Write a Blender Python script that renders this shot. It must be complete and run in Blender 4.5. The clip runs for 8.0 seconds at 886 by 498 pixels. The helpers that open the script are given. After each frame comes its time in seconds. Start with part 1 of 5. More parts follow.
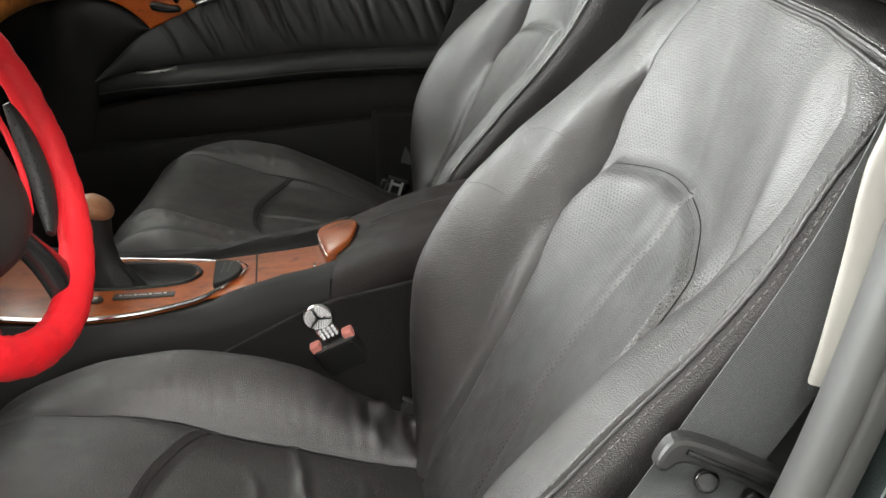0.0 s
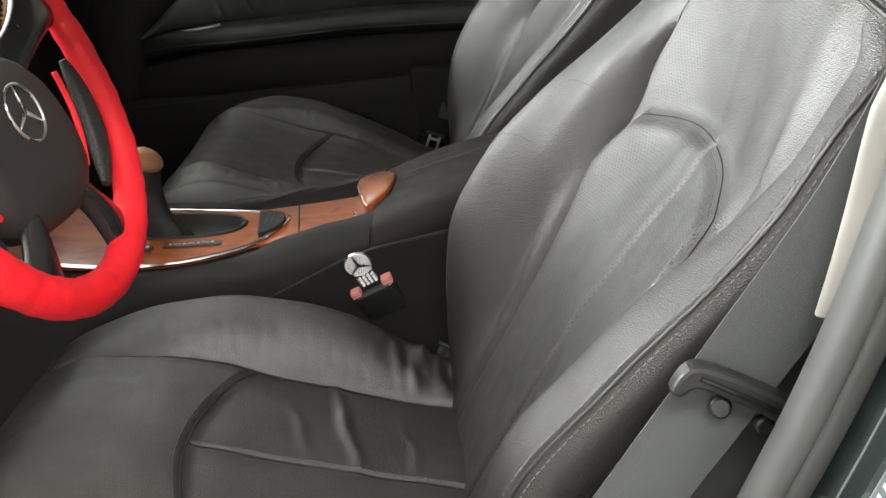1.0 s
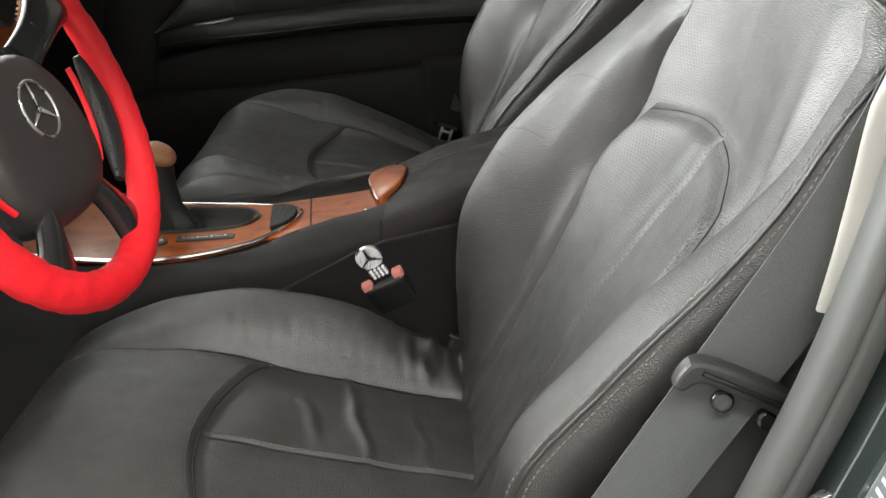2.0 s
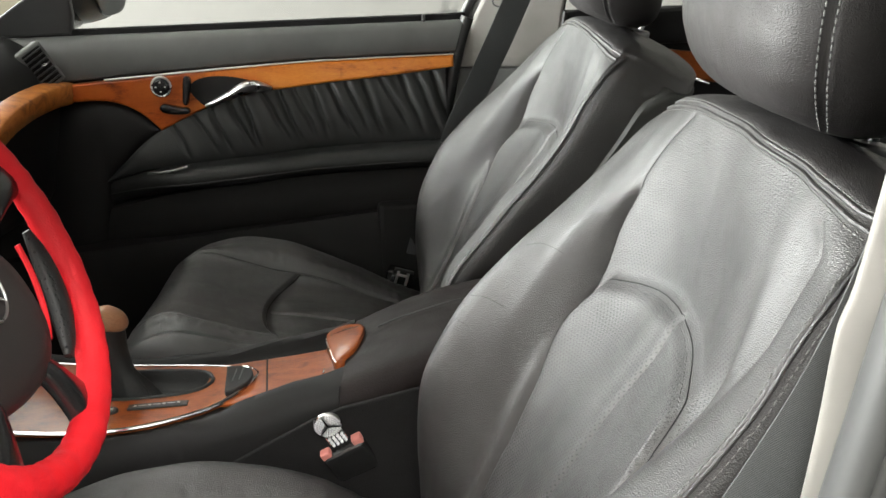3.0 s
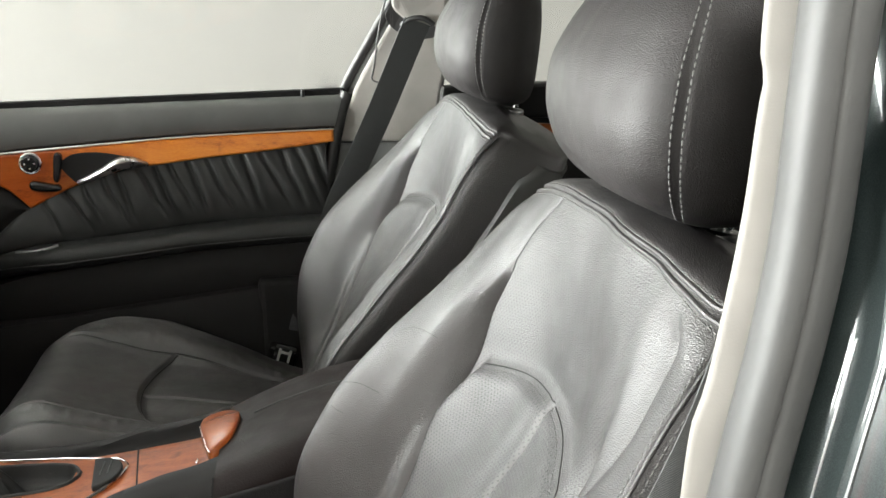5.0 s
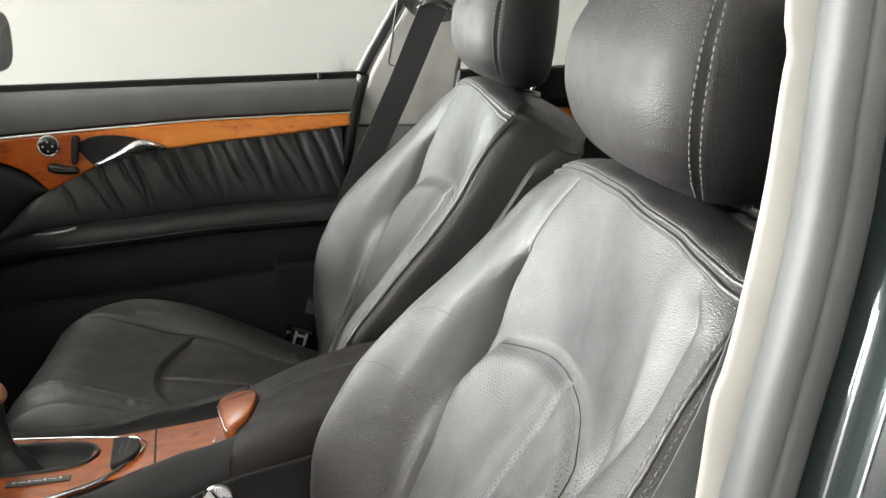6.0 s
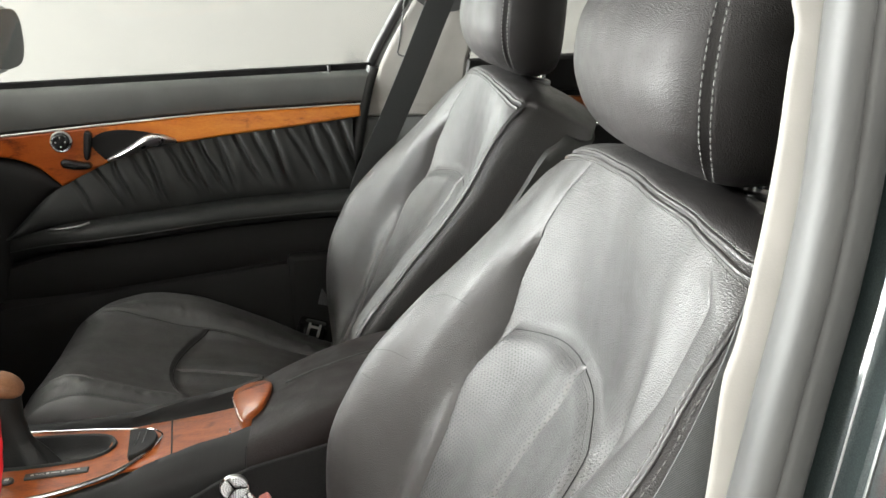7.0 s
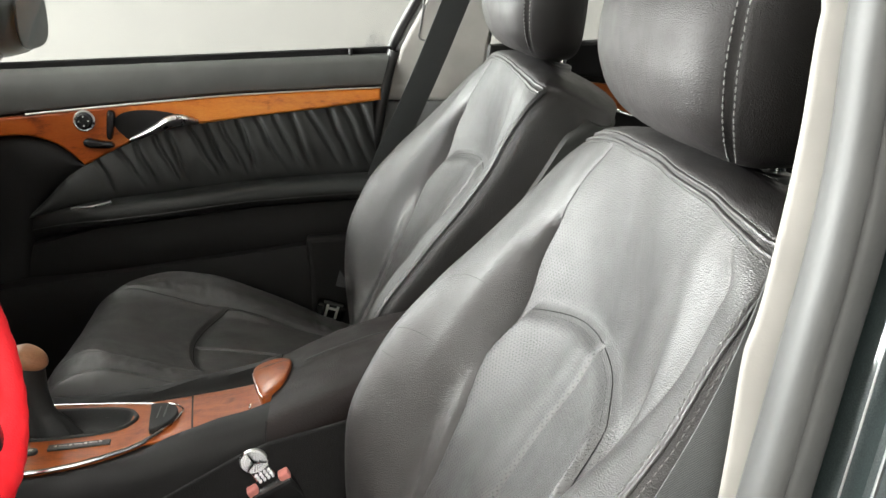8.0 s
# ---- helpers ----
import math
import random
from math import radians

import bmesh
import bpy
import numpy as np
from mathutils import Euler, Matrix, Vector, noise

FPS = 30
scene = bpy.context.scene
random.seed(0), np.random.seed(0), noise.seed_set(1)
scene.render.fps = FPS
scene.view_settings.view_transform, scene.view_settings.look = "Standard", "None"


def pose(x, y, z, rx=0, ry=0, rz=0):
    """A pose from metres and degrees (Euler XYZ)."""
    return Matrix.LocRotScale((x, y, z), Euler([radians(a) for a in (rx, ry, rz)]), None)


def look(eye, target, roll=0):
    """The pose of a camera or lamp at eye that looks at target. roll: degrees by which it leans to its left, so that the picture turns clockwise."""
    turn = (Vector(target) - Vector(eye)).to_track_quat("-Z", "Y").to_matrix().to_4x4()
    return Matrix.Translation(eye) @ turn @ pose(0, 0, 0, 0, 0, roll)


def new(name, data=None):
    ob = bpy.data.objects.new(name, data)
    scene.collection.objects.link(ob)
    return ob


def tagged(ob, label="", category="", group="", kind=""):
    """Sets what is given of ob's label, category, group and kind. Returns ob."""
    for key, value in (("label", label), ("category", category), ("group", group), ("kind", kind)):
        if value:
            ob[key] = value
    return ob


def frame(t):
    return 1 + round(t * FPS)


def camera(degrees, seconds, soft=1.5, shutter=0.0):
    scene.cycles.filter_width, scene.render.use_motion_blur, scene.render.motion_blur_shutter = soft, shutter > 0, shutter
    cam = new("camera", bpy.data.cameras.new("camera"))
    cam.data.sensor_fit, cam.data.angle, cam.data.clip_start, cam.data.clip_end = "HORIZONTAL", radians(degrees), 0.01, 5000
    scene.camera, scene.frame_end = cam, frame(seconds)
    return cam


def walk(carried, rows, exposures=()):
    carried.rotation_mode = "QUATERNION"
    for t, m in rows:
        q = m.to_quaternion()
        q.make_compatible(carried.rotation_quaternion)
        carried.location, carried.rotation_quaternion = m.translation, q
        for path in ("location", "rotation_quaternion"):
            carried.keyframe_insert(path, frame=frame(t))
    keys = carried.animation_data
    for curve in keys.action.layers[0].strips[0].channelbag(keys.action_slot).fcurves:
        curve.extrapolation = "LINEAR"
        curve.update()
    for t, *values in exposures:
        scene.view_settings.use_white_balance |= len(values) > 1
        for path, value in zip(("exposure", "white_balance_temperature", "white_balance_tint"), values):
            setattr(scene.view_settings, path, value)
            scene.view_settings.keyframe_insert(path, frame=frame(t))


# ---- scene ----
cam = camera(46.5, 8.0)
PATH = [
    (0, (0.0504, -1.1014, 0.8777), (0.0941, 0.7637, 0.1569), -0.70),
    (0.5, (0.0444, -1.1205, 0.8785), (0.0457, 0.7268, 0.1119), -1.44),
    (1, (0.0534, -1.1427, 0.8840), (0.0201, 0.6926, 0.0897), -1.61),
    (2.3, (0.0596, -1.1501, 0.8958), (-0.0061, 0.6770, 0.0849), -2.10),
    (2.5, (0.0474, -1.1519, 0.9021), (0.0038, 0.6893, 0.1221), -1.79),
    (2.7, (0.0421, -1.1524, 0.9107), (0.0169, 0.7132, 0.1902), -1.49),
    (2.9, (0.0547, -1.1279, 0.9273), (0.0511, 0.7632, 0.2762), -2.29),
    (3, (0.0560, -1.1161, 0.9361), (0.0872, 0.7884, 0.3263), -2.14),
    (3.2, (0.0616, -1.0966, 0.9458), (0.1727, 0.8267, 0.4088), -1.50),
    (3.5, (0.0640, -1.0949, 0.9499), (0.2409, 0.8331, 0.4481), -0.40),
    (4, (0.0750, -1.0964, 0.9514), (0.2930, 0.8255, 0.4428), -0.33),
    (5.5, (0.0776, -1.1054, 0.9539), (0.3121, 0.8173, 0.4556), -1.92),
    (5.7, (0.0771, -1.1059, 0.9453), (0.3017, 0.8174, 0.4446), -1.84),
    (6, (0.0738, -1.1051, 0.9460), (0.2865, 0.8139, 0.4242), -1.46),
    (6.5, (0.0830, -1.1006, 0.9424), (0.2974, 0.8179, 0.4198), -2.78),
    (7, (0.0741, -1.1086, 0.9423), (0.2617, 0.8092, 0.4069), -2.46),
    (7.5, (0.0732, -1.1141, 0.9395), (0.2507, 0.8042, 0.4026), -2.15),
    (8, (0.0659, -1.1204, 0.9368), (0.2256, 0.7946, 0.3822), -1.76),
]
walk(cam, [(t, look(eye, target, roll)) for t, eye, target, roll in PATH], [(0, 0.83), (3.0, 0.84), (3.5, 0.96), (8.0, 1.01)])

from mathutils.bvhtree import BVHTree

# ---- light and exposure ----
world = bpy.data.worlds.new("sky_world")
scene.world = world
world.use_nodes = True
wn = world.node_tree.nodes
sky = wn.new("ShaderNodeTexSky")
sky.sky_type = "NISHITA"
sky.sun_disc = False
sky.sun_elevation, sky.sun_rotation = radians(52), radians(-70)
world.node_tree.links.new(sky.outputs[0], wn["Background"].inputs[0])
wn["Background"].inputs[1].default_value = 0.12
scene.view_settings.exposure = 0.77


def lamp(name, kind, m, energy, color, size=1.0, size_y=1.0):
    data = bpy.data.lights.new(name, kind)
    data.energy, data.color = energy, color
    if kind == "AREA":
        data.shape, data.size, data.size_y = "RECTANGLE", size, size_y
    else:
        data.angle = size
    ob = new(name, data)
    ob.matrix_world = m
    return ob


# unseen lamps added: a fill from front right, a key through the windscreen
lamp("added_side_fill", "AREA", look((-3.175, 2.5, 1.30), (-2.9, 0, 1.1)), 260, (0.985, 1.0, 0.955), 4.0, 2.3)
lamp("added_front_key", "AREA", look((-5.1, 0.55, 1.50), (0, 0.40, 1.1)), 980, (0.978, 1.0, 0.965), 3.2, 2.4)
lamp("sun", "SUN", look((-6, -2, 8), (0, 0, 0)), 0.8, (1.0, 0.96, 0.9), radians(10))

# ---- materials ----


class Nodes:
    """A node material under construction."""

    def __init__(self, name):
        self.mat = bpy.data.materials.new(name)
        self.mat.use_nodes = True
        self.tree = self.mat.node_tree
        self.bsdf = self.tree.nodes["Principled BSDF"]

    def add(self, kind, **values):
        n = self.tree.nodes.new("ShaderNode" + kind)
        for k, v in values.items():
            if k in n.inputs:
                n.inputs[k].default_value = v
        return n

    def link(self, a, b):
        self.tree.links.new(a, b)

    def ramp(self, fac, stops):
        r = self.add("ValToRGB")
        e = r.color_ramp.elements
        while len(e) < len(stops):
            e.new(0.5)
        for el, (p, c) in zip(e, stops):
            el.position, el.color = p, (*c, 1)
        self.link(fac, r.inputs["Fac"])
        return r.outputs["Color"]

    def coords(self):
        return self.add("TexCoord").outputs["Object"]

    def noise(self, vec, scale, detail=4.0, rough=0.55):
        n = self.add("TexNoise", Scale=scale, Detail=detail, Roughness=rough)
        self.link(vec, n.inputs["Vector"])
        return n.outputs["Fac"]

    def scaled(self, vec, s):
        n = self.add("Mapping")
        n.inputs["Scale"].default_value = s
        self.link(vec, n.inputs["Vector"])
        return n.outputs["Vector"]

    def math(self, op, a, b):
        n = self.add("Math")
        n.operation = op
        for i, v in enumerate((a, b)):
            if isinstance(v, (int, float)):
                n.inputs[i].default_value = v
            else:
                self.link(v, n.inputs[i])
        return n.outputs[0]

    def bump(self, height, strength, distance, normal=None):
        n = self.add("Bump", Strength=strength, Distance=distance)
        self.link(height, n.inputs["Height"])
        if normal is not None:
            self.link(normal, n.inputs["Normal"])
        return n.outputs["Normal"]

    def set(self, **values):
        for k, v in values.items():
            self.bsdf.inputs[k.replace("_", " ")].default_value = v
        return self


def leather(name, dark, light, rough=0.42, grain=420, depth=0.0006, perforated=False, spec=0.5):
    """Grained hide: small cells, soft creases, wear in gloss; optional punched dots by the mesh's own measure."""
    n = Nodes(name).set(Specular_IOR_Level=spec)
    co = n.coords()
    v = n.add("TexVoronoi", Scale=grain)
    v.feature = "SMOOTH_F1"
    n.link(co, v.inputs["Vector"])
    big, mid = n.noise(co, 7, 3), n.noise(co, 45, 4)
    n.link(n.ramp(big, [(0.3, dark), (0.7, light)]), n.bsdf.inputs["Base Color"])
    n.link(n.ramp(n.math("ADD", n.math("MULTIPLY", big, 0.6), n.math("MULTIPLY", mid, 0.4)),
                  [(0.36, (rough - 0.095,) * 3), (0.64, (rough + 0.14,) * 3)]), n.bsdf.inputs["Roughness"])
    nor = n.bump(n.noise(co, 90, 5, 0.62), 0.15, 0.0020)
    # fine hairline creases where the hide has been flexed
    warp = n.add("MixRGB")
    warp.inputs[0].default_value = 0.03
    n.link(co, warp.inputs[1])
    wobble = n.add("TexNoise", Scale=30.0)
    n.link(co, wobble.inputs["Vector"])
    n.link(wobble.outputs["Color"], warp.inputs[2])
    crack = n.add("TexVoronoi", Scale=62.0)
    crack.feature = "DISTANCE_TO_EDGE"
    n.link(warp.outputs[0], crack.inputs["Vector"])
    line = n.ramp(crack.outputs["Distance"], [(0.0, (1, 1, 1)), (0.03, (0, 0, 0))])
    worn_at = n.ramp(n.noise(co, 6, 2), [(0.50, (0, 0, 0)), (0.62, (1, 1, 1))])
    nor = n.bump(n.math("MULTIPLY", line, worn_at), -0.05, 0.0005, nor)
    nor = n.bump(v.outputs["Distance"], 0.58, depth * 2.0, nor)
    if perforated:
        uv = n.add("UVMap").outputs[0]
        at = n.add("Attribute")
        at.attribute_name = "punched"
        sep = n.add("SeparateXYZ")
        n.link(n.scaled(uv, (1 / 0.0044, 1 / 0.0030, 1)), sep.inputs[0])
        fx = n.math("SUBTRACT", n.math("FRACT", n.math("ADD", sep.outputs[0], n.math("MULTIPLY", n.math("FLOOR", sep.outputs[1], 0), 0.5)), 0), 0.5)
        fy = n.math("MULTIPLY", n.math("SUBTRACT", n.math("FRACT", sep.outputs[1], 0), 0.5), 0.68)
        d = n.math("SQRT", n.math("ADD", n.math("MULTIPLY", fx, fx), n.math("MULTIPLY", fy, fy)), 0)
        hole = n.math("MULTIPLY", n.math("LESS_THAN", d, 0.18), at.outputs["Fac"])
        nor = n.bump(n.math("SUBTRACT", 1.0, hole), 0.35, 0.0006, nor)
        mix = n.add("MixRGB")
        n.link(hole, mix.inputs[0])
        n.link(n.bsdf.inputs["Base Color"].links[0].from_socket, mix.inputs[1])
        mix.inputs[2].default_value = (0.004, 0.004, 0.004, 1)
        n.link(n.math("SUBTRACT", 1.0, n.math("MULTIPLY", hole, 0.66)), n.bsdf.inputs["Specular IOR Level"])
        n.link(mix.outputs[0], n.bsdf.inputs["Base Color"])
    n.link(nor, n.bsdf.inputs["Normal"])
    return n.mat


def plastic(name, color, rough=0.55, grain=600, strength=0.25, spec=0.5, vary=1.0):
    n = Nodes(name).set(Roughness=rough, Specular_IOR_Level=spec)
    co = n.coords()
    big = n.noise(co, 9, 4)
    n.link(n.ramp(big, [(0.3, tuple(c * (1 - 0.2 * vary) for c in color)), (0.7, tuple(min(1, c * (1 + 0.15 * vary)) for c in color))]), n.bsdf.inputs["Base Color"])
    n.link(n.bump(n.noise(co, grain, 2), strength, 0.0006), n.bsdf.inputs["Normal"])
    return n.mat


def burl(name, dark, mid, light, scale=1.0, figured=False):
    """Lacquered burl veneer: twisted figure, dark knots, clear coat."""
    n = Nodes(name).set(Roughness=0.40, Coat_Weight=0.15, Coat_Roughness=0.10, Specular_IOR_Level=0.22)
    co = n.coords()
    wob = n.add("TexNoise", Scale=16 * scale, Detail=6, Roughness=0.6, Distortion=1.6)
    n.link(n.scaled(co, (0.5, 1, 1.5)), wob.inputs["Vector"])
    fine = n.noise(n.scaled(co, (1, 3, 3)), 160 * scale, 5)
    knots = n.noise(co, 26 * scale, 3)
    n.link(n.ramp(n.math("ADD", n.math("MULTIPLY", wob.outputs["Fac"], 0.7), n.math("MULTIPLY", fine, 0.3)),
                  [(0.30, dark), (0.47, mid), (0.68, light)]), n.bsdf.inputs["Base Color"])
    mix = n.add("MixRGB")
    mix.blend_type = "MULTIPLY"
    n.link(n.ramp(knots, [(0.64, (0, 0, 0)), (0.76, (0.75, 0.75, 0.75))]), mix.inputs[0])
    n.link(n.bsdf.inputs["Base Color"].links[0].from_socket, mix.inputs[1])
    mix.inputs[2].default_value = (0.25, 0.12, 0.08, 1)
    out = mix.outputs[0]
    if figured:
        # darker and redder towards the veneer's front end, broken up by noise
        sep = n.add("SeparateXYZ")
        n.link(co, sep.inputs[0])
        far = n.math("ADD", n.math("MULTIPLY", sep.outputs[0], -5.0), n.math("SUBTRACT", n.math("MULTIPLY", n.noise(co, 14, 4), 1.8), 1.85))
        m2 = n.add("MixRGB")
        m2.blend_type = "MULTIPLY"
        n.link(n.ramp(far, [(0.0, (0, 0, 0)), (0.9, (0.9, 0.9, 0.9))]), m2.inputs[0])
        n.link(out, m2.inputs[1])
        m2.inputs[2].default_value = (0.46, 0.26, 0.24, 1)
        out = m2.outputs[0]
    n.link(out, n.bsdf.inputs["Base Color"])
    return n.mat


def cloth(name, color, weave, strength=0.5, rough=0.85, across=(1, 1, 1)):
    n = Nodes(name).set(Roughness=rough, Sheen_Weight=0.05, Specular_IOR_Level=0.25)
    co = n.coords()
    w = n.noise(n.scaled(co, across), weave, 2)
    big = n.noise(co, 12, 4)
    n.link(n.ramp(n.math("ADD", n.math("MULTIPLY", w, 0.6), n.math("MULTIPLY", big, 0.4)),
                  [(0.3, tuple(c * 0.65 for c in color)), (0.7, tuple(min(1, c * 1.3) for c in color))]), n.bsdf.inputs["Base Color"])
    n.link(n.bump(w, strength, 0.001), n.bsdf.inputs["Normal"])
    return n.mat


def metal(name, color, rough):
    n = Nodes(name).set(Metallic=1.0)
    co = n.coords()
    n.link(n.ramp(n.noise(co, 60, 3), [(0.3, (rough * 0.7,) * 3), (0.7, (rough * 1.4,) * 3)]), n.bsdf.inputs["Roughness"])
    n.bsdf.inputs["Base Color"].default_value = (*color, 1)
    return n.mat


SEAT = leather("black_seat_leather", (0.0108, 0.0092, 0.0091), (0.0172, 0.0148, 0.0145), 0.45, 1150, 0.0005, True)
HEADREST_SKIN = leather("black_headrest_leather", (0.0108, 0.0092, 0.0091), (0.0172, 0.0148, 0.0145), 0.57, 1150, 0.0004)
PLEAT = leather("black_door_leather", (0.017, 0.0180, 0.0175), (0.028, 0.0290, 0.0280), 0.46, 700, 0.0004, False, 0.42)
ARM_SKIN = leather("black_arm_rest_leather", (0.0095, 0.0098, 0.0096), (0.0150, 0.0155, 0.0150), 0.50, 800, 0.0003, False, 0.30)
CONSOLE_SKIN = leather("dark_armrest_leather", (0.0095, 0.0068, 0.0066), (0.0150, 0.0110, 0.0105), 0.58, 620, 0.0003, False, 0.15)
RED = leather("red_wheel_leather", (0.70, 0.006, 0.013), (0.80, 0.010, 0.020), 0.60, 520, 0.0003)
BLACK = plastic("black_plastic", (0.018, 0.018, 0.018), 0.45)
GLOSS = plastic("glossy_black_plastic", (0.012, 0.012, 0.012), 0.22, 300, 0.1)
GREY = plastic("charcoal_soft_trim", (0.066, 0.067, 0.064), 0.60)
DARK = plastic("dark_soft_trim", (0.0085, 0.0080, 0.0080), 0.62, 600, 0.25, 0.22)
HUB = plastic("dark_brown_hub_skin", (0.026, 0.022, 0.021), 0.48, 700, 0.3, 0.4)
CREAM = plastic("cream_pillar_plastic", (0.205, 0.193, 0.177), 0.55, 800, 0.15)
HEAD = cloth("cream_headlining", (0.42, 0.40, 0.36), 900)
RUBBER = plastic("grey_black_door_rubber", (0.046, 0.0462, 0.0450), 0.54, 260, 0.10)


def webbing_material():
    n = Nodes("grey_belt_webbing").set(Roughness=0.62, Sheen_Weight=0.1)
    co = n.coords()
    sep = n.add("SeparateXYZ")
    n.link(co, sep.inputs[0])
    run = n.math("ADD", n.math("MULTIPLY", sep.outputs[0], 0.42), n.math("MULTIPLY", sep.outputs[2], 0.907))
    side = n.math("ADD", n.math("MULTIPLY", sep.outputs[0], 0.907), n.math("MULTIPLY", sep.outputs[2], -0.42))
    jog = n.math("MULTIPLY", n.math("PINGPONG", n.math("MULTIPLY", side, 300), 1.0), 2.6)
    rib = n.math("SINE", n.math("ADD", n.math("MULTIPLY", run, 7200), jog), 0)
    rough = n.noise(co, 900, 2)
    tone = n.math("ADD", n.math("MULTIPLY", n.math("ADD", n.math("MULTIPLY", rib, 0.5), 0.5), 0.6), n.math("MULTIPLY", rough, 0.4))
    n.link(n.ramp(tone, [(0.2, (0.020, 0.0216, 0.022)), (0.8, (0.092, 0.098, 0.099))]), n.bsdf.inputs["Base Color"])
    n.link(n.bump(tone, 0.5, 0.0006), n.bsdf.inputs["Normal"])
    return n.mat


def grip_material():
    n = Nodes("punched_grip_leather").set(Roughness=0.5, Specular_IOR_Level=0.35)
    v = n.add("TexVoronoi", Scale=230.0, Randomness=0.25)
    n.link(n.coords(), v.inputs["Vector"])
    n.link(n.ramp(v.outputs["Distance"], [(0.18, (0.003, 0.003, 0.003)), (0.30, (0.020, 0.020, 0.0195))]), n.bsdf.inputs["Base Color"])
    n.link(n.bump(n.ramp(v.outputs["Distance"], [(0.14, (0, 0, 0)), (0.32, (1, 1, 1))]), 0.6, 0.0012), n.bsdf.inputs["Normal"])
    return n.mat


GRIP = grip_material()
BELT = webbing_material()
CARPET = cloth("black_carpet", (0.006, 0.0055, 0.0055), 700, 1.0, 0.95)
WOOD = burl("orange_burl_veneer", (0.20, 0.045, 0.008), (0.56, 0.165, 0.018), (0.66, 0.235, 0.030), 1.0, True)
WOOD_RED = burl("red_brown_burl_veneer", (0.070, 0.014, 0.003), (0.225, 0.053, 0.010), (0.325, 0.088, 0.018))
WOOD_KNOT = burl("knotty_burl_veneer", (0.075, 0.020, 0.005), (0.33, 0.105, 0.018), (0.50, 0.19, 0.040), 1.5)
WOOD_PALE = burl("pale_knob_veneer", (0.11, 0.045, 0.022), (0.25, 0.115, 0.058), (0.34, 0.175, 0.095))
CHROME = metal("bright_chrome", (0.80, 0.80, 0.80), 0.10)
SATIN = metal("satin_silver", (0.62, 0.61, 0.60), 0.28)
THREAD = cloth("grey_thread", (0.15, 0.15, 0.145), 2500, 0.4)
THREAD_DARK = cloth("dark_thread", (0.060, 0.058, 0.056), 2500, 0.4)
PINK = plastic("faded_red_release_button", (0.55, 0.20, 0.17), 0.45)
PRINT = plastic("grey_print", (0.42, 0.42, 0.40), 0.7)
PRINT_DARK = plastic("dark_print", (0.10, 0.10, 0.10), 0.7)
YELLOW = plastic("yellow_print", (0.34, 0.25, 0.03), 0.5)
LABEL = plastic("silver_grey_label", (0.07, 0.08, 0.09), 0.5)
# wall paint darkened in its colour to offset the strong lamps
WALL = plastic("toned_down_wall_paint", (0.205, 0.194, 0.188), 0.8, 120, 0.05, 0.2, 0.12)
# lighter copy for the unseen walls, so that they bounce more light
WHITE = plastic("bounce_wall_paint", (0.56, 0.553, 0.535), 0.8, 120, 0.05, 0.2, 0.12)
CEILING = plastic("white_ceiling_paint", (0.70, 0.69, 0.67), 0.8, 120, 0.05, 0.2, 0.12)
TILE = plastic("grey_floor_tile", (0.20, 0.195, 0.185), 0.30, 40, 0.05)
PEWTER = metal("satin_pewter", (0.50, 0.48, 0.49), 0.30)
DULL = metal("dull_grey_metal", (0.22, 0.22, 0.22), 0.35)
BRUSHED = metal("brushed_bright_steel", (0.62, 0.61, 0.60), 0.50)
CRYSTAL = Nodes("clear_stones").set(Roughness=0.18, Metallic=0.25, **{"Base_Color": (0.9, 0.9, 0.92, 1)}).mat


def paint_material():
    n = Nodes("dark_green_metallic_paint").set(Metallic=0.35, Roughness=0.28, Coat_Weight=1.0, Coat_Roughness=0.02)
    n.link(n.ramp(n.noise(n.coords(), 1800, 1), [(0.35, (0.010, 0.016, 0.016)), (0.75, (0.035, 0.045, 0.045))]), n.bsdf.inputs["Base Color"])
    return n.mat


PAINT = paint_material()


def glass_material():
    n = Nodes("window_glass").set(Roughness=0.0, IOR=1.45, Transmission_Weight=1.0)
    n.bsdf.inputs["Base Color"].default_value = (0.94, 0.97, 0.95, 1)
    t = n.add("BsdfTransparent")
    m = n.add("MixShader")
    m.inputs[0].default_value = 0.03
    g = n.add("BsdfGlossy", Roughness=0.0)
    n.link(t.outputs[0], m.inputs[1])
    n.link(g.outputs[0], m.inputs[2])
    t.inputs[0].default_value = (0.93, 0.95, 0.93, 1)
    n.link(m.outputs[0], n.tree.nodes["Material Output"].inputs["Surface"])
    return n.mat


GLASS = glass_material()

# ---- building tools ----


def cub(xs, ys, x):
    """A smooth curve through points, with no overshoot."""
    xs, ys, x = np.asarray(xs, float), np.asarray(ys, float), np.asarray(x, float)
    h, d = np.diff(xs), np.diff(ys) / np.diff(xs)
    m = np.zeros_like(xs)
    m[0], m[-1] = d[0], d[-1]
    for i in range(1, len(xs) - 1):
        if d[i - 1] * d[i] > 0:
            w1, w2 = 2 * h[i] + h[i - 1], h[i] + 2 * h[i - 1]
            m[i] = (w1 + w2) / (w1 / d[i - 1] + w2 / d[i])
    x = np.clip(x, xs[0], xs[-1])
    i = np.clip(np.searchsorted(xs, x) - 1, 0, len(h) - 1)
    t = (x - xs[i]) / h[i]
    return ((2 * t**3 - 3 * t**2 + 1) * ys[i] + (t**3 - 2 * t**2 + t) * h[i] * m[i]
            + (3 * t**2 - 2 * t**3) * ys[i + 1] + (t**3 - t**2) * h[i] * m[i + 1])


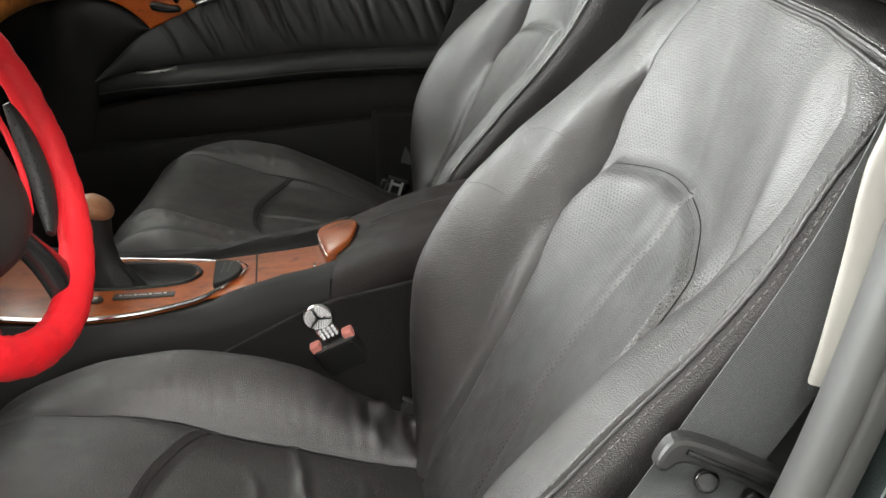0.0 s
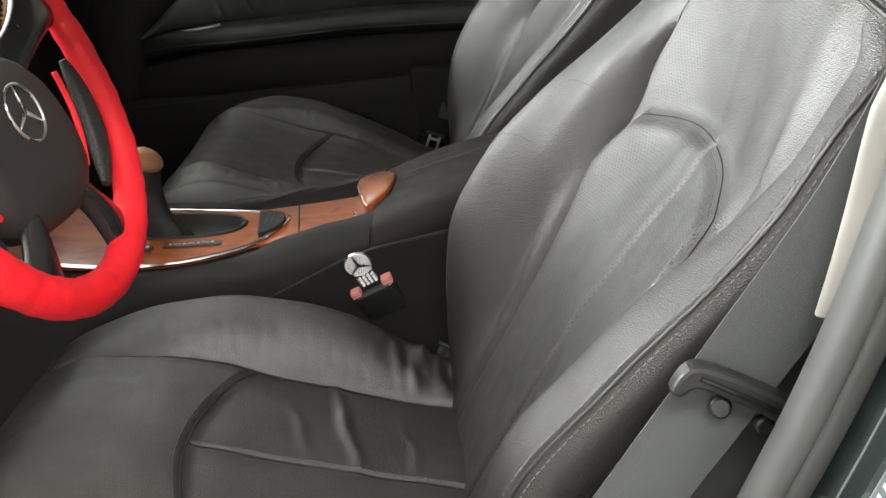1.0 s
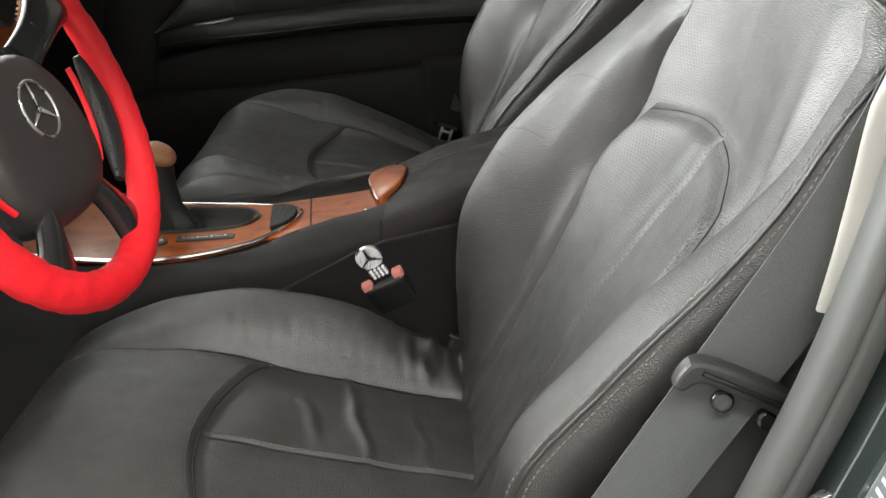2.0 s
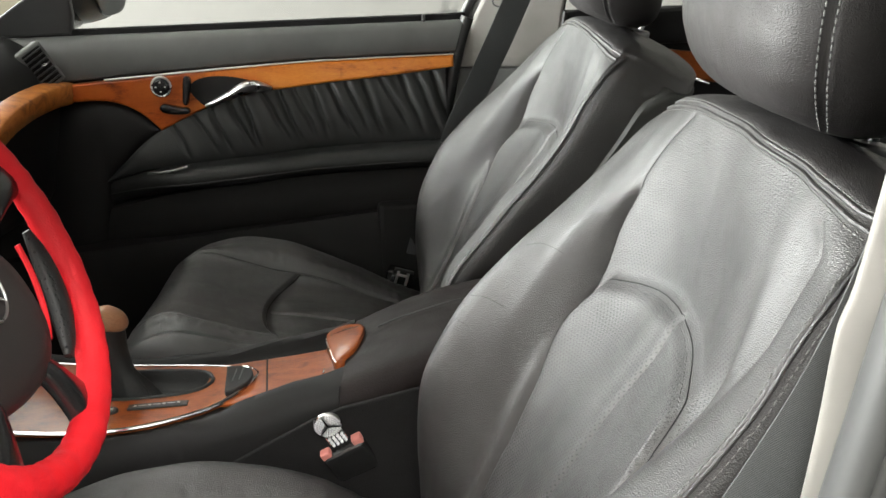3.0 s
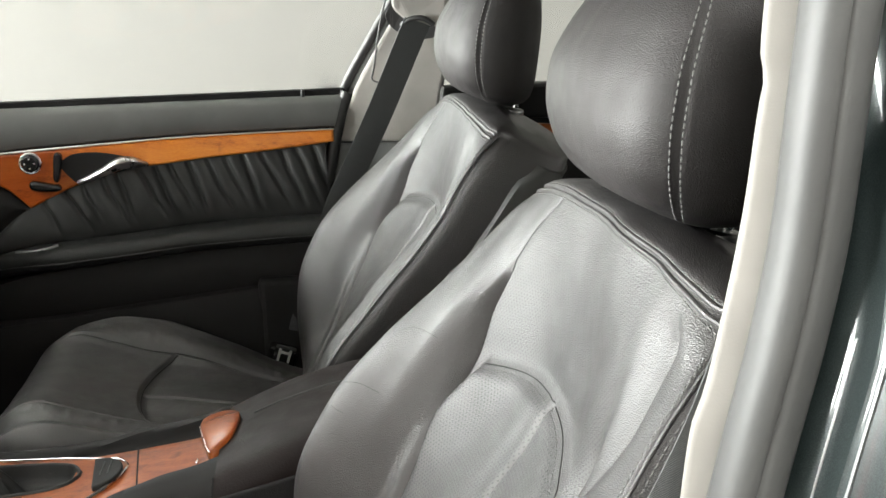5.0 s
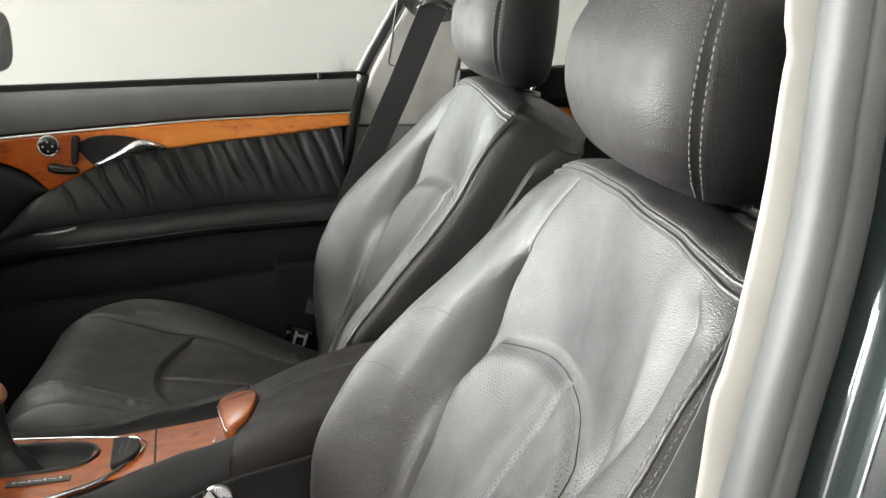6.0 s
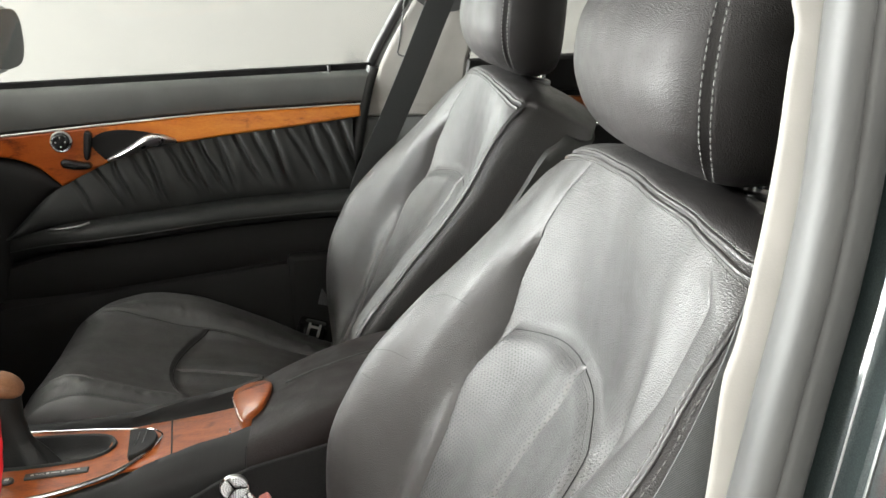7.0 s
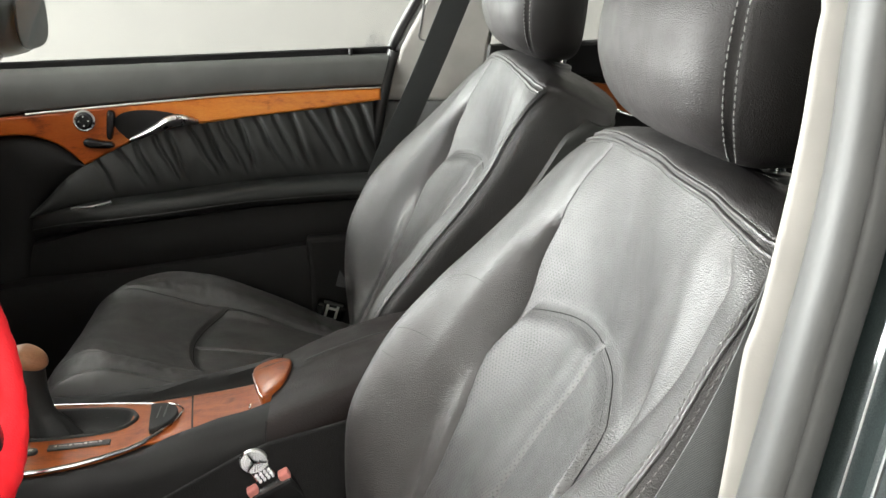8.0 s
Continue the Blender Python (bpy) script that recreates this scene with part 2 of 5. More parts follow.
def spline(points, n, closed=False):
    """Catmull-Rom through the points, n samples even in length."""
    p = np.asarray(points, float)
    p = np.vstack([p[-1], p, p[0], p[1]]) if closed else np.vstack([2 * p[0] - p[1], p, 2 * p[-1] - p[-2]])
    out = []
    for a, b, c, d in zip(p, p[1:], p[2:], p[3:]):
        t = np.linspace(0, 1, 24, endpoint=False)[:, None]
        out.append(0.5 * (2 * b + (c - a) * t + (2 * a - 5 * b + 4 * c - d) * t**2 + (3 * b - a - 3 * c + d) * t**3))
    out = np.vstack(out + [p[-2][None]])
    s = np.r_[0, np.cumsum(np.linalg.norm(np.diff(out, axis=0), axis=1))]
    w = np.linspace(0, s[-1], n + 1)[:-1] if closed else np.linspace(0, s[-1], n)
    return np.stack([np.interp(w, s, out[:, k]) for k in range(out.shape[1])], 1)


def smooth(a, b, x):
    t = np.clip((x - a) / (b - a), 0, 1)
    return t * t * (3 - 2 * t)


def mesh_of(name, verts, faces, mat, flat=False):
    me = bpy.data.meshes.new(name)
    me.from_pydata([tuple(v) for v in verts], [], faces)
    me.materials.append(mat)
    me.validate()
    me.polygons.foreach_set("use_smooth", [not flat] * len(me.polygons))
    me.update()
    return me


def part(name, bm, mat, parent, label=""):
    """Links a bmesh or a mesh as one object under a thing or a part."""
    if isinstance(bm, bmesh.types.BMesh):
        me = bpy.data.meshes.new(name)
        bmesh.ops.recalc_face_normals(bm, faces=bm.faces)
        bm.to_mesh(me)
        bm.free()
        me.materials.append(mat)
    else:
        me = bm
    ob = new(name, me)
    ob.parent = parent
    if label:
        tagged(ob, label)
    return ob


def thing(name, label, category, at=(0, 0, 0), group="", kind=""):
    ob = new(name)
    ob.location = at
    ob.empty_display_size = 0.05
    return tagged(ob, label, category, group, kind)


def local(parent, me_or_bm):
    """Moves mesh data given in world places under a thing that stands elsewhere."""
    m = Matrix.Translation(-parent.location)
    if isinstance(me_or_bm, bmesh.types.BMesh):
        bmesh.ops.transform(me_or_bm, matrix=m, verts=me_or_bm.verts)
    else:
        me_or_bm.transform(m)
    return me_or_bm


def grid_faces(rows, cols, wrap):
    f = []
    for i in range(rows - 1):
        for j in range(cols if wrap else cols - 1):
            k = (j + 1) % cols
            f.append((i * cols + j, i * cols + k, (i + 1) * cols + k, (i + 1) * cols + j))
    return f


def loft(rings, mat, name, wrap=True, caps=True):
    """A skin over rings of equal length."""
    rings = [np.asarray(r, float) for r in rings]
    rows, cols = len(rings), len(rings[0])
    f = grid_faces(rows, cols, wrap)
    if caps and wrap:
        f.append(tuple(range(cols))[::-1])
        f.append(tuple((rows - 1) * cols + j for j in range(cols)))
    return mesh_of(name, np.vstack(rings), f, mat)


def tidy(me, angle=40):
    bm = bmesh.new()
    bm.from_mesh(me)
    bmesh.ops.recalc_face_normals(bm, faces=bm.faces)
    for e in bm.edges:
        e.smooth = e.calc_face_angle(0) < radians(angle)
    bm.to_mesh(me)
    bm.free()
    return me


def tube(points, radius, mat, name, sides=10, squash=1.0, wrap=False):
    """A round bar along points."""
    p = np.asarray(points, float)
    t = np.gradient(p, axis=0)
    if wrap:
        t = np.roll(p, -1, 0) - np.roll(p, 1, 0)
    t /= np.linalg.norm(t, axis=1)[:, None] + 1e-12
    r = np.full(len(p), radius) if np.isscalar(radius) else np.asarray(radius)
    a = np.cross(t[0], (0, 0, 1.0) if abs(t[0][2]) < 0.9 else (0, 1.0, 0))
    rings = []
    for q, d, rad in zip(p, t, r):
        a = a - d * (a @ d)
        a /= np.linalg.norm(a)
        b = np.cross(a, d)
        w = np.linspace(0, 2 * np.pi, sides, endpoint=False)
        rings.append(q + rad * (np.cos(w)[:, None] * a + squash * np.sin(w)[:, None] * b))
    if wrap:
        rings.append(rings[0])
    return tidy(loft(rings, mat, name, True, not wrap))


def box(center, size, bevel=0.003, segments=2, turn=None):
    bm = bmesh.new()
    bmesh.ops.create_cube(bm, size=1)
    bmesh.ops.scale(bm, vec=size, verts=bm.verts)
    if bevel:
        bmesh.ops.bevel(bm, geom=bm.edges[:], offset=bevel, segments=segments, affect="EDGES", profile=0.5)
    m = Matrix.Translation(center) @ (turn.to_4x4() if turn is not None else Matrix.Identity(4))
    bmesh.ops.transform(bm, matrix=m, verts=bm.verts)
    return bm


def cyl(a, b, r, sides=24, bevel=0.001, r2=None):
    bm = bmesh.new()
    a, b = Vector(a), Vector(b)
    bmesh.ops.create_cone(bm, cap_ends=True, segments=sides, radius1=r, radius2=r if r2 is None else r2, depth=(b - a).length)
    if bevel:
        es = [e for e in bm.edges if len(e.link_faces) == 2 and e.calc_face_angle(0) > 0.9]
        bmesh.ops.bevel(bm, geom=es, offset=bevel, segments=2, affect="EDGES", profile=0.5)
    q = (b - a).to_track_quat("Z", "Y").to_matrix().to_4x4()
    bmesh.ops.transform(bm, matrix=Matrix.Translation((a + b) / 2) @ q, verts=bm.verts)
    for f in bm.faces:
        f.smooth = len(f.verts) == 4
    return bm


def slab(outline, to_world, thick, bevel=0.002, bulge=None):
    """A plate with a curved outline. outline: (a, b) pairs; to_world(a, b, c) gives a place, c from 0 to thick."""
    bm = bmesh.new()
    top = [bm.verts.new((a, b, thick)) for a, b in outline]
    bot = [bm.verts.new((a, b, 0)) for a, b in outline]
    ft = bm.faces.new(top)
    bm.faces.new(bot[::-1])
    n = len(top)
    for i in range(n):
        bm.faces.new((top[i - 1], bot[i - 1], bot[i], top[i]))
    bm.normal_update()
    if bevel:
        bmesh.ops.bevel(bm, geom=list(ft.edges), offset=bevel, segments=2, affect="EDGES", profile=0.5)
    bmesh.ops.triangulate(bm, faces=[f for f in bm.faces if len(f.verts) > 4])
    for v in bm.verts:
        v.co = Vector(to_world(*v.co))
    for f in bm.faces:
        f.smooth = False
    return bm


def stitches(points, mat, name, length=0.0055, gap=0.0022, width=0.0012, lift=0.0):
    """Thread laid along a line: one small rounded bar a stitch."""
    p = np.asarray(points, float)
    s = np.r_[0, np.cumsum(np.linalg.norm(np.diff(p, axis=0), axis=1))]
    verts, faces = [], []
    w = 0.0
    while w + length < s[-1]:
        a, m, b = (np.array([np.interp(w + k * length, s, p[:, i]) for i in range(3)]) for k in (0, 0.5, 1))
        d = (b - a) / (np.linalg.norm(b - a) + 1e-9)
        u = np.cross(d, [0.3, 0.8, 0.52])
        u /= np.linalg.norm(u)
        v = np.cross(d, u)
        base = len(verts)
        for q, r in ((a, 0.35), (m, 0.62), (b, 0.35)):
            for x, y in ((1, 0), (0, 1), (-1, 0), (0, -1)):
                verts.append(q + width * r * (x * u + y * v))
        for k in (0, 4):
            for i in range(4):
                j = (i + 1) % 4
                faces.append((base + k + i, base + k + j, base + k + 4 + j, base + k + 4 + i))
        faces += [(base + 3, base + 2, base + 1, base), (base + 8, base + 9, base + 10, base + 11)]
        w += length + gap
    return mesh_of(name, verts, faces, mat)


# ---- seats ----


def on_skin(me, points, way, out):
    """Points dropped on to a mesh along a direction, held off by out."""
    tree = BVHTree.FromPolygons([v.co for v in me.vertices], [p.vertices[:] for p in me.polygons])
    way = Vector(way).normalized()
    res = []
    for p in points:
        hit = tree.ray_cast(Vector(p) - way * 0.4, way)
        if hit[0] is not None:
            res.append(tuple(hit[0] - way * out))
    return np.array(res)


Z_B = [0.25, 0.34, 0.41, 0.479, 0.569, 0.633, 0.681, 0.742, 0.770, 0.790]
C_B = [0.03, 0.068, 0.105, 0.143, 0.204, 0.252, 0.264, 0.276, 0.283, 0.289]
E_B = [0.02, 0.050, 0.084, 0.119, 0.168, 0.206, 0.224, 0.256, 0.275, 0.289]
R_B = [0.05, 0.040, 0.036, 0.043, 0.082, 0.134, 0.182, 0.240, 0.268, 0.300]
S_B = [0.06, 0.062, 0.067, 0.080, 0.144, 0.194, 0.226, 0.260, 0.284, 0.313]
W_B = [0.20, 0.225, 0.236, 0.242, 0.245, 0.246, 0.245, 0.240, 0.232, 0.220]


F_B = [0.0, 0.015, 0.022, 0.030, 0.056, 0.060, 0.047, 0.022, 0.010, 0.0]
G_B = [0.0, 0.004, 0.008, 0.014, 0.024, 0.034, 0.030, 0.014, 0.004, 0.0]


def back_ring(z, n=180, flat=0.0):
    """Half of a level cut through the backrest, from its middle in front to its middle behind; and the seam's number."""
    c, r, s, w = (float(cub(Z_B, k, z)) for k in (C_B, R_B, S_B, W_B))
    e = float(cub(Z_B, E_B, z))
    # the side towards the driver's door is pressed flat
    r += flat * float(cub(Z_B, F_B, z))
    e += flat * float(cub(Z_B, G_B, z))
    kk = float(smooth(0.0, 0.03, e - r))
    b = e + 0.125 + 0.01 * float(smooth(0.5, 0.3, z))
    pts = [(c, 0), (c - 0.18 * (c - e), 0.06), (c - 0.60 * (c - e), 0.11), (e + 0.002, 0.136), (e + (r - e) * (0.33 + 0.17 * kk), 0.158), ((r + 0.007) * kk + (e + 0.68 * (r - e)) * (1 - kk), 0.182),
           (r, 0.203), (r + 0.3 * (s - r), w - 0.012), (s, w), (s + 0.03, w + 0.006), (b - 0.03, w - 0.002),
           (b - 0.006, w - 0.04), (b, w - 0.11), (b, 0)]
    k = int(n * 0.64)
    dense = spline(pts, 1600)
    cut = int(np.argmin(np.hypot(dense[:, 0] - s, dense[:, 1] - w)))
    a = np.linspace(0, cut, k + 1)
    b = np.linspace(cut, 1599, n - k)[1:]
    j = np.r_[a, b]
    q = np.stack([np.interp(j, np.arange(1600), dense[:, i]) for i in (0, 1)], 1)
    return q, k


def slice_z(z, y, back=0.0):
    """Shoulders fall away to the sides and towards the rear."""
    return z - smooth(0.55, 0.80, z) * (np.where(np.asarray(y) < 0, 0.018, 0.028) * (np.abs(y) / 0.22) ** np.where(np.asarray(y) < 0, 3.2, 2.4) + 0.045 * back)


def rearward(x, c):
    return smooth(0.012, 0.125, x - c)


def back_point(z, side, i, out=0.0):
    q, _ = back_ring(z)
    p, t = q[i], q[min(i + 1, len(q) - 1)] - q[i - 1]
    t = t / np.linalg.norm(t)
    x, y = p[0] - t[1] * out, p[1] + t[0] * out
    return np.array([x, side * y, float(slice_z(z, side * y, rearward(p[0], q[0, 0])))])


def arch_z(y):
    return 0.641 - np.where(np.asarray(y) < 0, 0.030, 0.016) * (np.abs(y) / 0.12) ** 2.0 - 0.06 * smooth(0.108, 0.140, np.abs(y))


def crease_y(z):
    """The seam between the centre panel and the inner bolster."""
    return cub([0.25, 0.45, 0.52, 0.60, 0.66, 0.70, 0.74, 0.775], [0.112, 0.112, 0.119, 0.134, 0.135, 0.130, 0.123, 0.096], z)


def seat_back_mesh(worn):
    zs = np.r_[np.linspace(0.25, 0.40, 30), np.linspace(0.403, 0.788, 146)]
    rings, uvs, masks = [], [], []
    n = 180
    for z in zs:
        q, k = back_ring(z, n)
        o = back_ring(z, n, 1.0)[0]
        full = np.vstack([q, np.c_[o[-2:0:-1, 0], -o[-2:0:-1, 1]]])
        x, y = full[:, 0].copy(), full[:, 1].copy()
        front = np.r_[np.arange(n) < k, (np.arange(n)[-2:0:-1]) < k]
        zz = slice_z(z, y, rearward(x, q[0, 0]))
        a = np.abs(y)
        mid = front & (a < 0.150)
        inner = smooth(0.142, 0.118, a) * mid
        below = arch_z(y) - zz
        # padded lumbar field with a stitched upper edge, a fold in the middle and seams beside it
        x -= inner * 0.0130 * smooth(-0.009, 0.013, below) * np.exp(-np.clip(below, 0, 1) / 0.16)
        x += mid * 0.0007 * np.exp(-((below - 0.004) / 0.0026) ** 2) * (a < 0.135)
        x += mid * 0.0040 * np.exp(-((y + 0.018) / 0.0035) ** 2) * (below > 0)
        x -= mid * 0.0045 * np.exp(-((y - 0.012) / 0.022) ** 2) * smooth(0.0, 0.02, below) * np.exp(-np.clip(below, 0, 1) / 0.10)
        # deep crease beside the inner bolster, a shallow one and a low roll towards the door
        yc = crease_y(zz)
        x += front * (y > 0) * (0.0210 * smooth(0.725, 0.67, z) + 0.0012) * np.exp(-((a - yc) / 0.0040) ** 2)
        x -= front * (y > 0) * 0.0060 * smooth(0.735, 0.68, z) * smooth(0.42, 0.54, z) * np.exp(-((a - yc - 0.017) / 0.011) ** 2)
        yd = float(cub([0.25, 0.50, 0.56, 0.62, 0.70, 0.755, 0.79], [0.145, 0.145, 0.154, 0.166, 0.185, 0.190, 0.172], z))
        roll_up = front * (y < 0) * (1.0 if worn else 0.5) * smooth(0.54, 0.67, z) * smooth(0.786, 0.750, z)
        # the centre panel dips into the crease, from which the outer bolster rises again
        x += roll_up * 0.0125 * np.where(a < yd, smooth(yd - 0.055, yd, a), np.clip((0.238 - a) / (0.238 - yd), 0, 1))
        x += roll_up * 0.0015 * np.exp(-((a - yd) / 0.0040) ** 2)
        # soft dents of use
        for j in np.where(front)[0]:
            x[j] += (0.0028 if worn else 0.0016) * noise.noise(Vector((y[j] * 16, zz[j] * 11, 1.0 if worn else 7.0)))
            x[j] += (0.0010 if worn else 0.0005) * noise.noise(Vector((y[j] * 45, zz[j] * 22, 3.0))) * smooth(0.62, 0.45, zz[j])
        # piping groove at the side seam
        for sgn in (0, 1):
            j = k if sgn == 0 else len(full) - k
            for dj, dep in ((-2, 0.0006), (-1, 0.0016), (0, 0.0026), (1, 0.0016), (2, 0.0006)):
                y[(j + dj) % len(full)] -= dep * (1 if sgn == 0 else -1)
        rings.append(np.c_[x, y, zz])
        uvs.append(np.c_[y, np.full_like(y, z / math.cos(radians(27)))])
        masks.append(mid * np.where(y > 0, smooth(-0.004, -0.008, a - yc), smooth(0.140, 0.134, a)) * (np.abs(below) > 0.006))
    last = rings[-1]
    mid_x = float(last[:, 0].mean() + 0.005)
    spine = np.c_[np.full(len(last), mid_x), last[:, 1] * 0.80, slice_z(0.788, last[:, 1] * 0.80, rearward(mid_x, last[0, 0]))]
    for t in np.linspace(0, np.pi / 2, 12)[1:]:
        ring = last * math.cos(t) + spine * (1 - math.cos(t))
        ring[:, 2] += 0.010 * math.sin(t)
        rings.append(ring)
        uvs.append(uvs[-1])
        masks.append(masks[-1] * 0)
    me = loft(rings, SEAT, "backrest")
    uv, ms = np.vstack(uvs), np.concatenate(masks)
    layer = me.uv_layers.new(name="UVMap")
    idx = np.empty(len(me.loops), int)
    me.loops.foreach_get("vertex_index", idx)
    layer.data.foreach_set("uv", uv[idx].ravel())
    me.attributes.new("punched", "FLOAT", "POINT").data.foreach_set("value", ms.astype(float))
    return me


X_C = [-0.425, -0.410, -0.385, -0.355, -0.31, -0.25, -0.19, -0.13, -0.07, 0.0, 0.06, 0.13]
Z_C = [0.265, 0.315, 0.350, 0.372, 0.385, 0.384, 0.374, 0.357, 0.341, 0.324, 0.312, 0.30]
R_C = [0.262, 0.308, 0.345, 0.368, 0.388, 0.405, 0.411, 0.405, 0.388, 0.350, 0.318, 0.30]
# the passenger's cushion is tipped up in front
Z_P = [0.250, 0.300, 0.360, 0.402, 0.414, 0.397, 0.378, 0.366, 0.352, 0.330, 0.313, 0.30]
R_P = [0.250, 0.300, 0.358, 0.398, 0.422, 0.431, 0.423, 0.400, 0.372, 0.335, 0.312, 0.30]
W_C = [0.190, 0.205, 0.217, 0.226, 0.233, 0.238, 0.240, 0.242, 0.243, 0.243, 0.240, 0.235]


def cushion_mesh(worn):
    crest, flat = (R_C, Z_C) if worn else (R_P, Z_P)
    xs = np.linspace(-0.425, 0.13, 190)
    n = 170
    rings, uvs, masks = [], [], []
    for x0 in xs:
        c, r, w = (float(cub(X_C, k, x0)) for k in (flat, crest, W_C))
        rise = 0.0 if worn else 0.020 * float(smooth(-0.40, -0.30, x0)) * float(smooth(-0.02, -0.16, x0))
        low = 0.225

        def half_cut(r):
            pts = [(0, c), (0.06, c + 0.001), (0.115, c + 0.4 * rise), (0.139, c - 0.002 + rise), (0.160, 0.45 * (c + rise) + 0.55 * r), (0.186, r - 0.003), (0.207, r),
                   (w - 0.007, r - 0.022), (w, r - 0.055), (w - 0.002, 0.5 * (low + min(r, 0.33)) - 0.01), (w - 0.02, low), (0.1, low), (0, low)]
            dense = spline(pts, 1600)
            cut = int(np.argmin(np.hypot(dense[:, 0] - pts[8][0], dense[:, 1] - pts[8][1])))
            j = np.r_[np.linspace(0, cut, 131), np.linspace(cut, 1599, n - 130)[1:]]
            return np.stack([np.interp(j, np.arange(1600), dense[:, i]) for i in (0, 1)], 1)

        q = half_cut(r)
        o = q if worn else half_cut(c + rise + 0.002 - 0.008 * math.log1p(math.exp((c + rise + 0.002 - r) / 0.008)))
        y = np.r_[q[:, 0], -o[-2:0:-1, 0]]
        z = np.r_[q[:, 1], o[-2:0:-1, 1]]
        top = np.r_[np.arange(n) < 125, (np.arange(n)[-2:0:-1]) < 125]
        a = np.abs(y)
        mid = top & (a < 0.15)
        behind = x0 - (-0.192 + 0.034 * (a / 0.13) ** 2.0)
        inner = smooth(0.142, 0.115, a) * mid
        z -= inner * 0.009 * smooth(-0.004, 0.008, behind) * math.exp(-max(x0 + 0.19, 0) / 0.12)
        z -= mid * 0.0035 * np.exp(-(behind / 0.003) ** 2) * (a < 0.137)
        z -= mid * 0.0032 * np.exp(-(y / 0.003) ** 2) * (behind > 0)
        z += mid * 0.003 * np.exp(-((a - 0.03) / 0.03) ** 2) * smooth(0.0, 0.04, behind)
        z -= top * 0.0055 * np.exp(-((a - 0.139) / 0.0045) ** 2)
        for j in np.where(top)[0]:
            z[j] += (0.0030 if worn else 0.0016) * noise.noise(Vector((y[j] * 15, x0 * 13, 4.0 if worn else 9.0)))
            ridge = math.exp(-((a[j] - 0.19) / 0.035) ** 2)
            z[j] += (0.0090 if worn else 0.003) * ridge * noise.noise(Vector((y[j] * 22 + x0 * 14, x0 * 75, 2.0))) * float(smooth(-0.10, 0.02, x0))
            z[j] += 0.0022 * math.exp(-((a[j] - 0.158) / 0.014) ** 2) * noise.noise(Vector((y[j] * 40 + x0 * 20, x0 * 85, 6.0)))
            if worn and mid[j]:
                for px, py, ln, up in ((-0.060, 0.072, 0.060, 0.0058), (-0.100, 0.050, 0.030, 0.0024), (0.004, 0.045, 0.045, 0.0014)):
                    wob = 0.006 * noise.noise(Vector((y[j] * 30, px * 40, 0)))
                    z[j] += up * math.exp(-((x0 - px + wob + 0.25 * (y[j] - py)) / 0.0055) ** 2) * math.exp(-((y[j] - py) / ln) ** 2)
        rings.append(np.c_[np.full_like(y, x0), y, z])
        uvs.append(np.c_[y, np.full_like(y, x0)])
    first = rings[0]
    head = []
    for t in np.linspace(0, np.pi / 2, 10)[1:][::-1]:
        ring = first.copy()
        ring[:, 0] = first[0, 0] - 0.018 * math.sin(t)
        ring[:, 1] *= 1 - 0.12 * (1 - math.cos(t))
        ring[:, 2] = 0.245 + (first[:, 2] - 0.245) * (0.35 + 0.65 * math.cos(t))
        head.append(ring)
    me = loft(head + rings, SEAT, "seat_cushion")
    me.uv_layers.new(name="UVMap")
    return me


Z_H = [0.794, 0.800, 0.814, 0.835, 0.860, 0.890, 0.920, 0.948, 0.968, 0.978]
F_H = [0.318, 0.298, 0.278, 0.266, 0.262, 0.266, 0.280, 0.302, 0.325, 0.345]
B_H = [0.352, 0.366, 0.377, 0.383, 0.387, 0.390, 0.391, 0.388, 0.380, 0.365]
W_H = [0.085, 0.105, 0.121, 0.131, 0.136, 0.137, 0.132, 0.118, 0.096, 0.065]


HEAD_SEAM = 39


def head_ring(z, n=96):
    f, b, w = (float(cub(Z_H, k, z)) for k in (F_H, B_H, W_H))
    d = b - f
    pts = [(f, 0), (f + 0.002, 0.45 * w), (f + 0.10 * d, 0.80 * w), (f + 0.26 * d, 0.95 * w), (f + 0.5 * d, w), (f + 0.80 * d, 0.96 * w),
           (b - 0.03 * d, 0.82 * w), (b, 0.5 * w), (b, 0)]
    return spline(pts, n)


def headrest_mesh():
    rings = []
    for z in np.r_[0.794, np.linspace(0.7955, 0.976, 60), 0.978]:
        q = head_ring(z)
        full = np.vstack([q, np.c_[q[-2:0:-1, 0], -q[-2:0:-1, 1]]])
        for j, p in enumerate(full):
            dx = 0.0022 * noise.noise(Vector((p[0] * 12, p[1] * 14, z * 14)))
            full[j, 0] += dx
        k = HEAD_SEAM
        for j in (k, len(full) - k):
            full[j] *= (1, 0.982)
        zz = z - 0.16 * (full[:, 0] - 0.305).clip(0) * smooth(0.87, 0.80, z)
        rings.append(np.c_[full, zz])
    low, high = rings[0], rings[-1]
    cap0 = [low * (1, 1, 1) + (low.mean(0) - low) * t + np.array([0, 0, -0.004 * math.sin(t * 1.5)]) for t in (0.75, 0.4, 0.15)]
    cap1 = [high + (high.mean(0) - high) * t + np.array([0, 0, 0.006 * math.sin(t * 1.5)]) for t in (0.15, 0.4, 0.75)]
    return loft(cap0 + rings + cap1, HEADREST_SKIN, "headrest")


def seam_line(z0, z1, side, off, out=0.0012, n=90):
    pts = []
    for z in np.linspace(z0, z1, n):
        q, k = back_ring(z)
        pts.append(back_point(z, side, k + int(off), out))
    return np.array(pts)


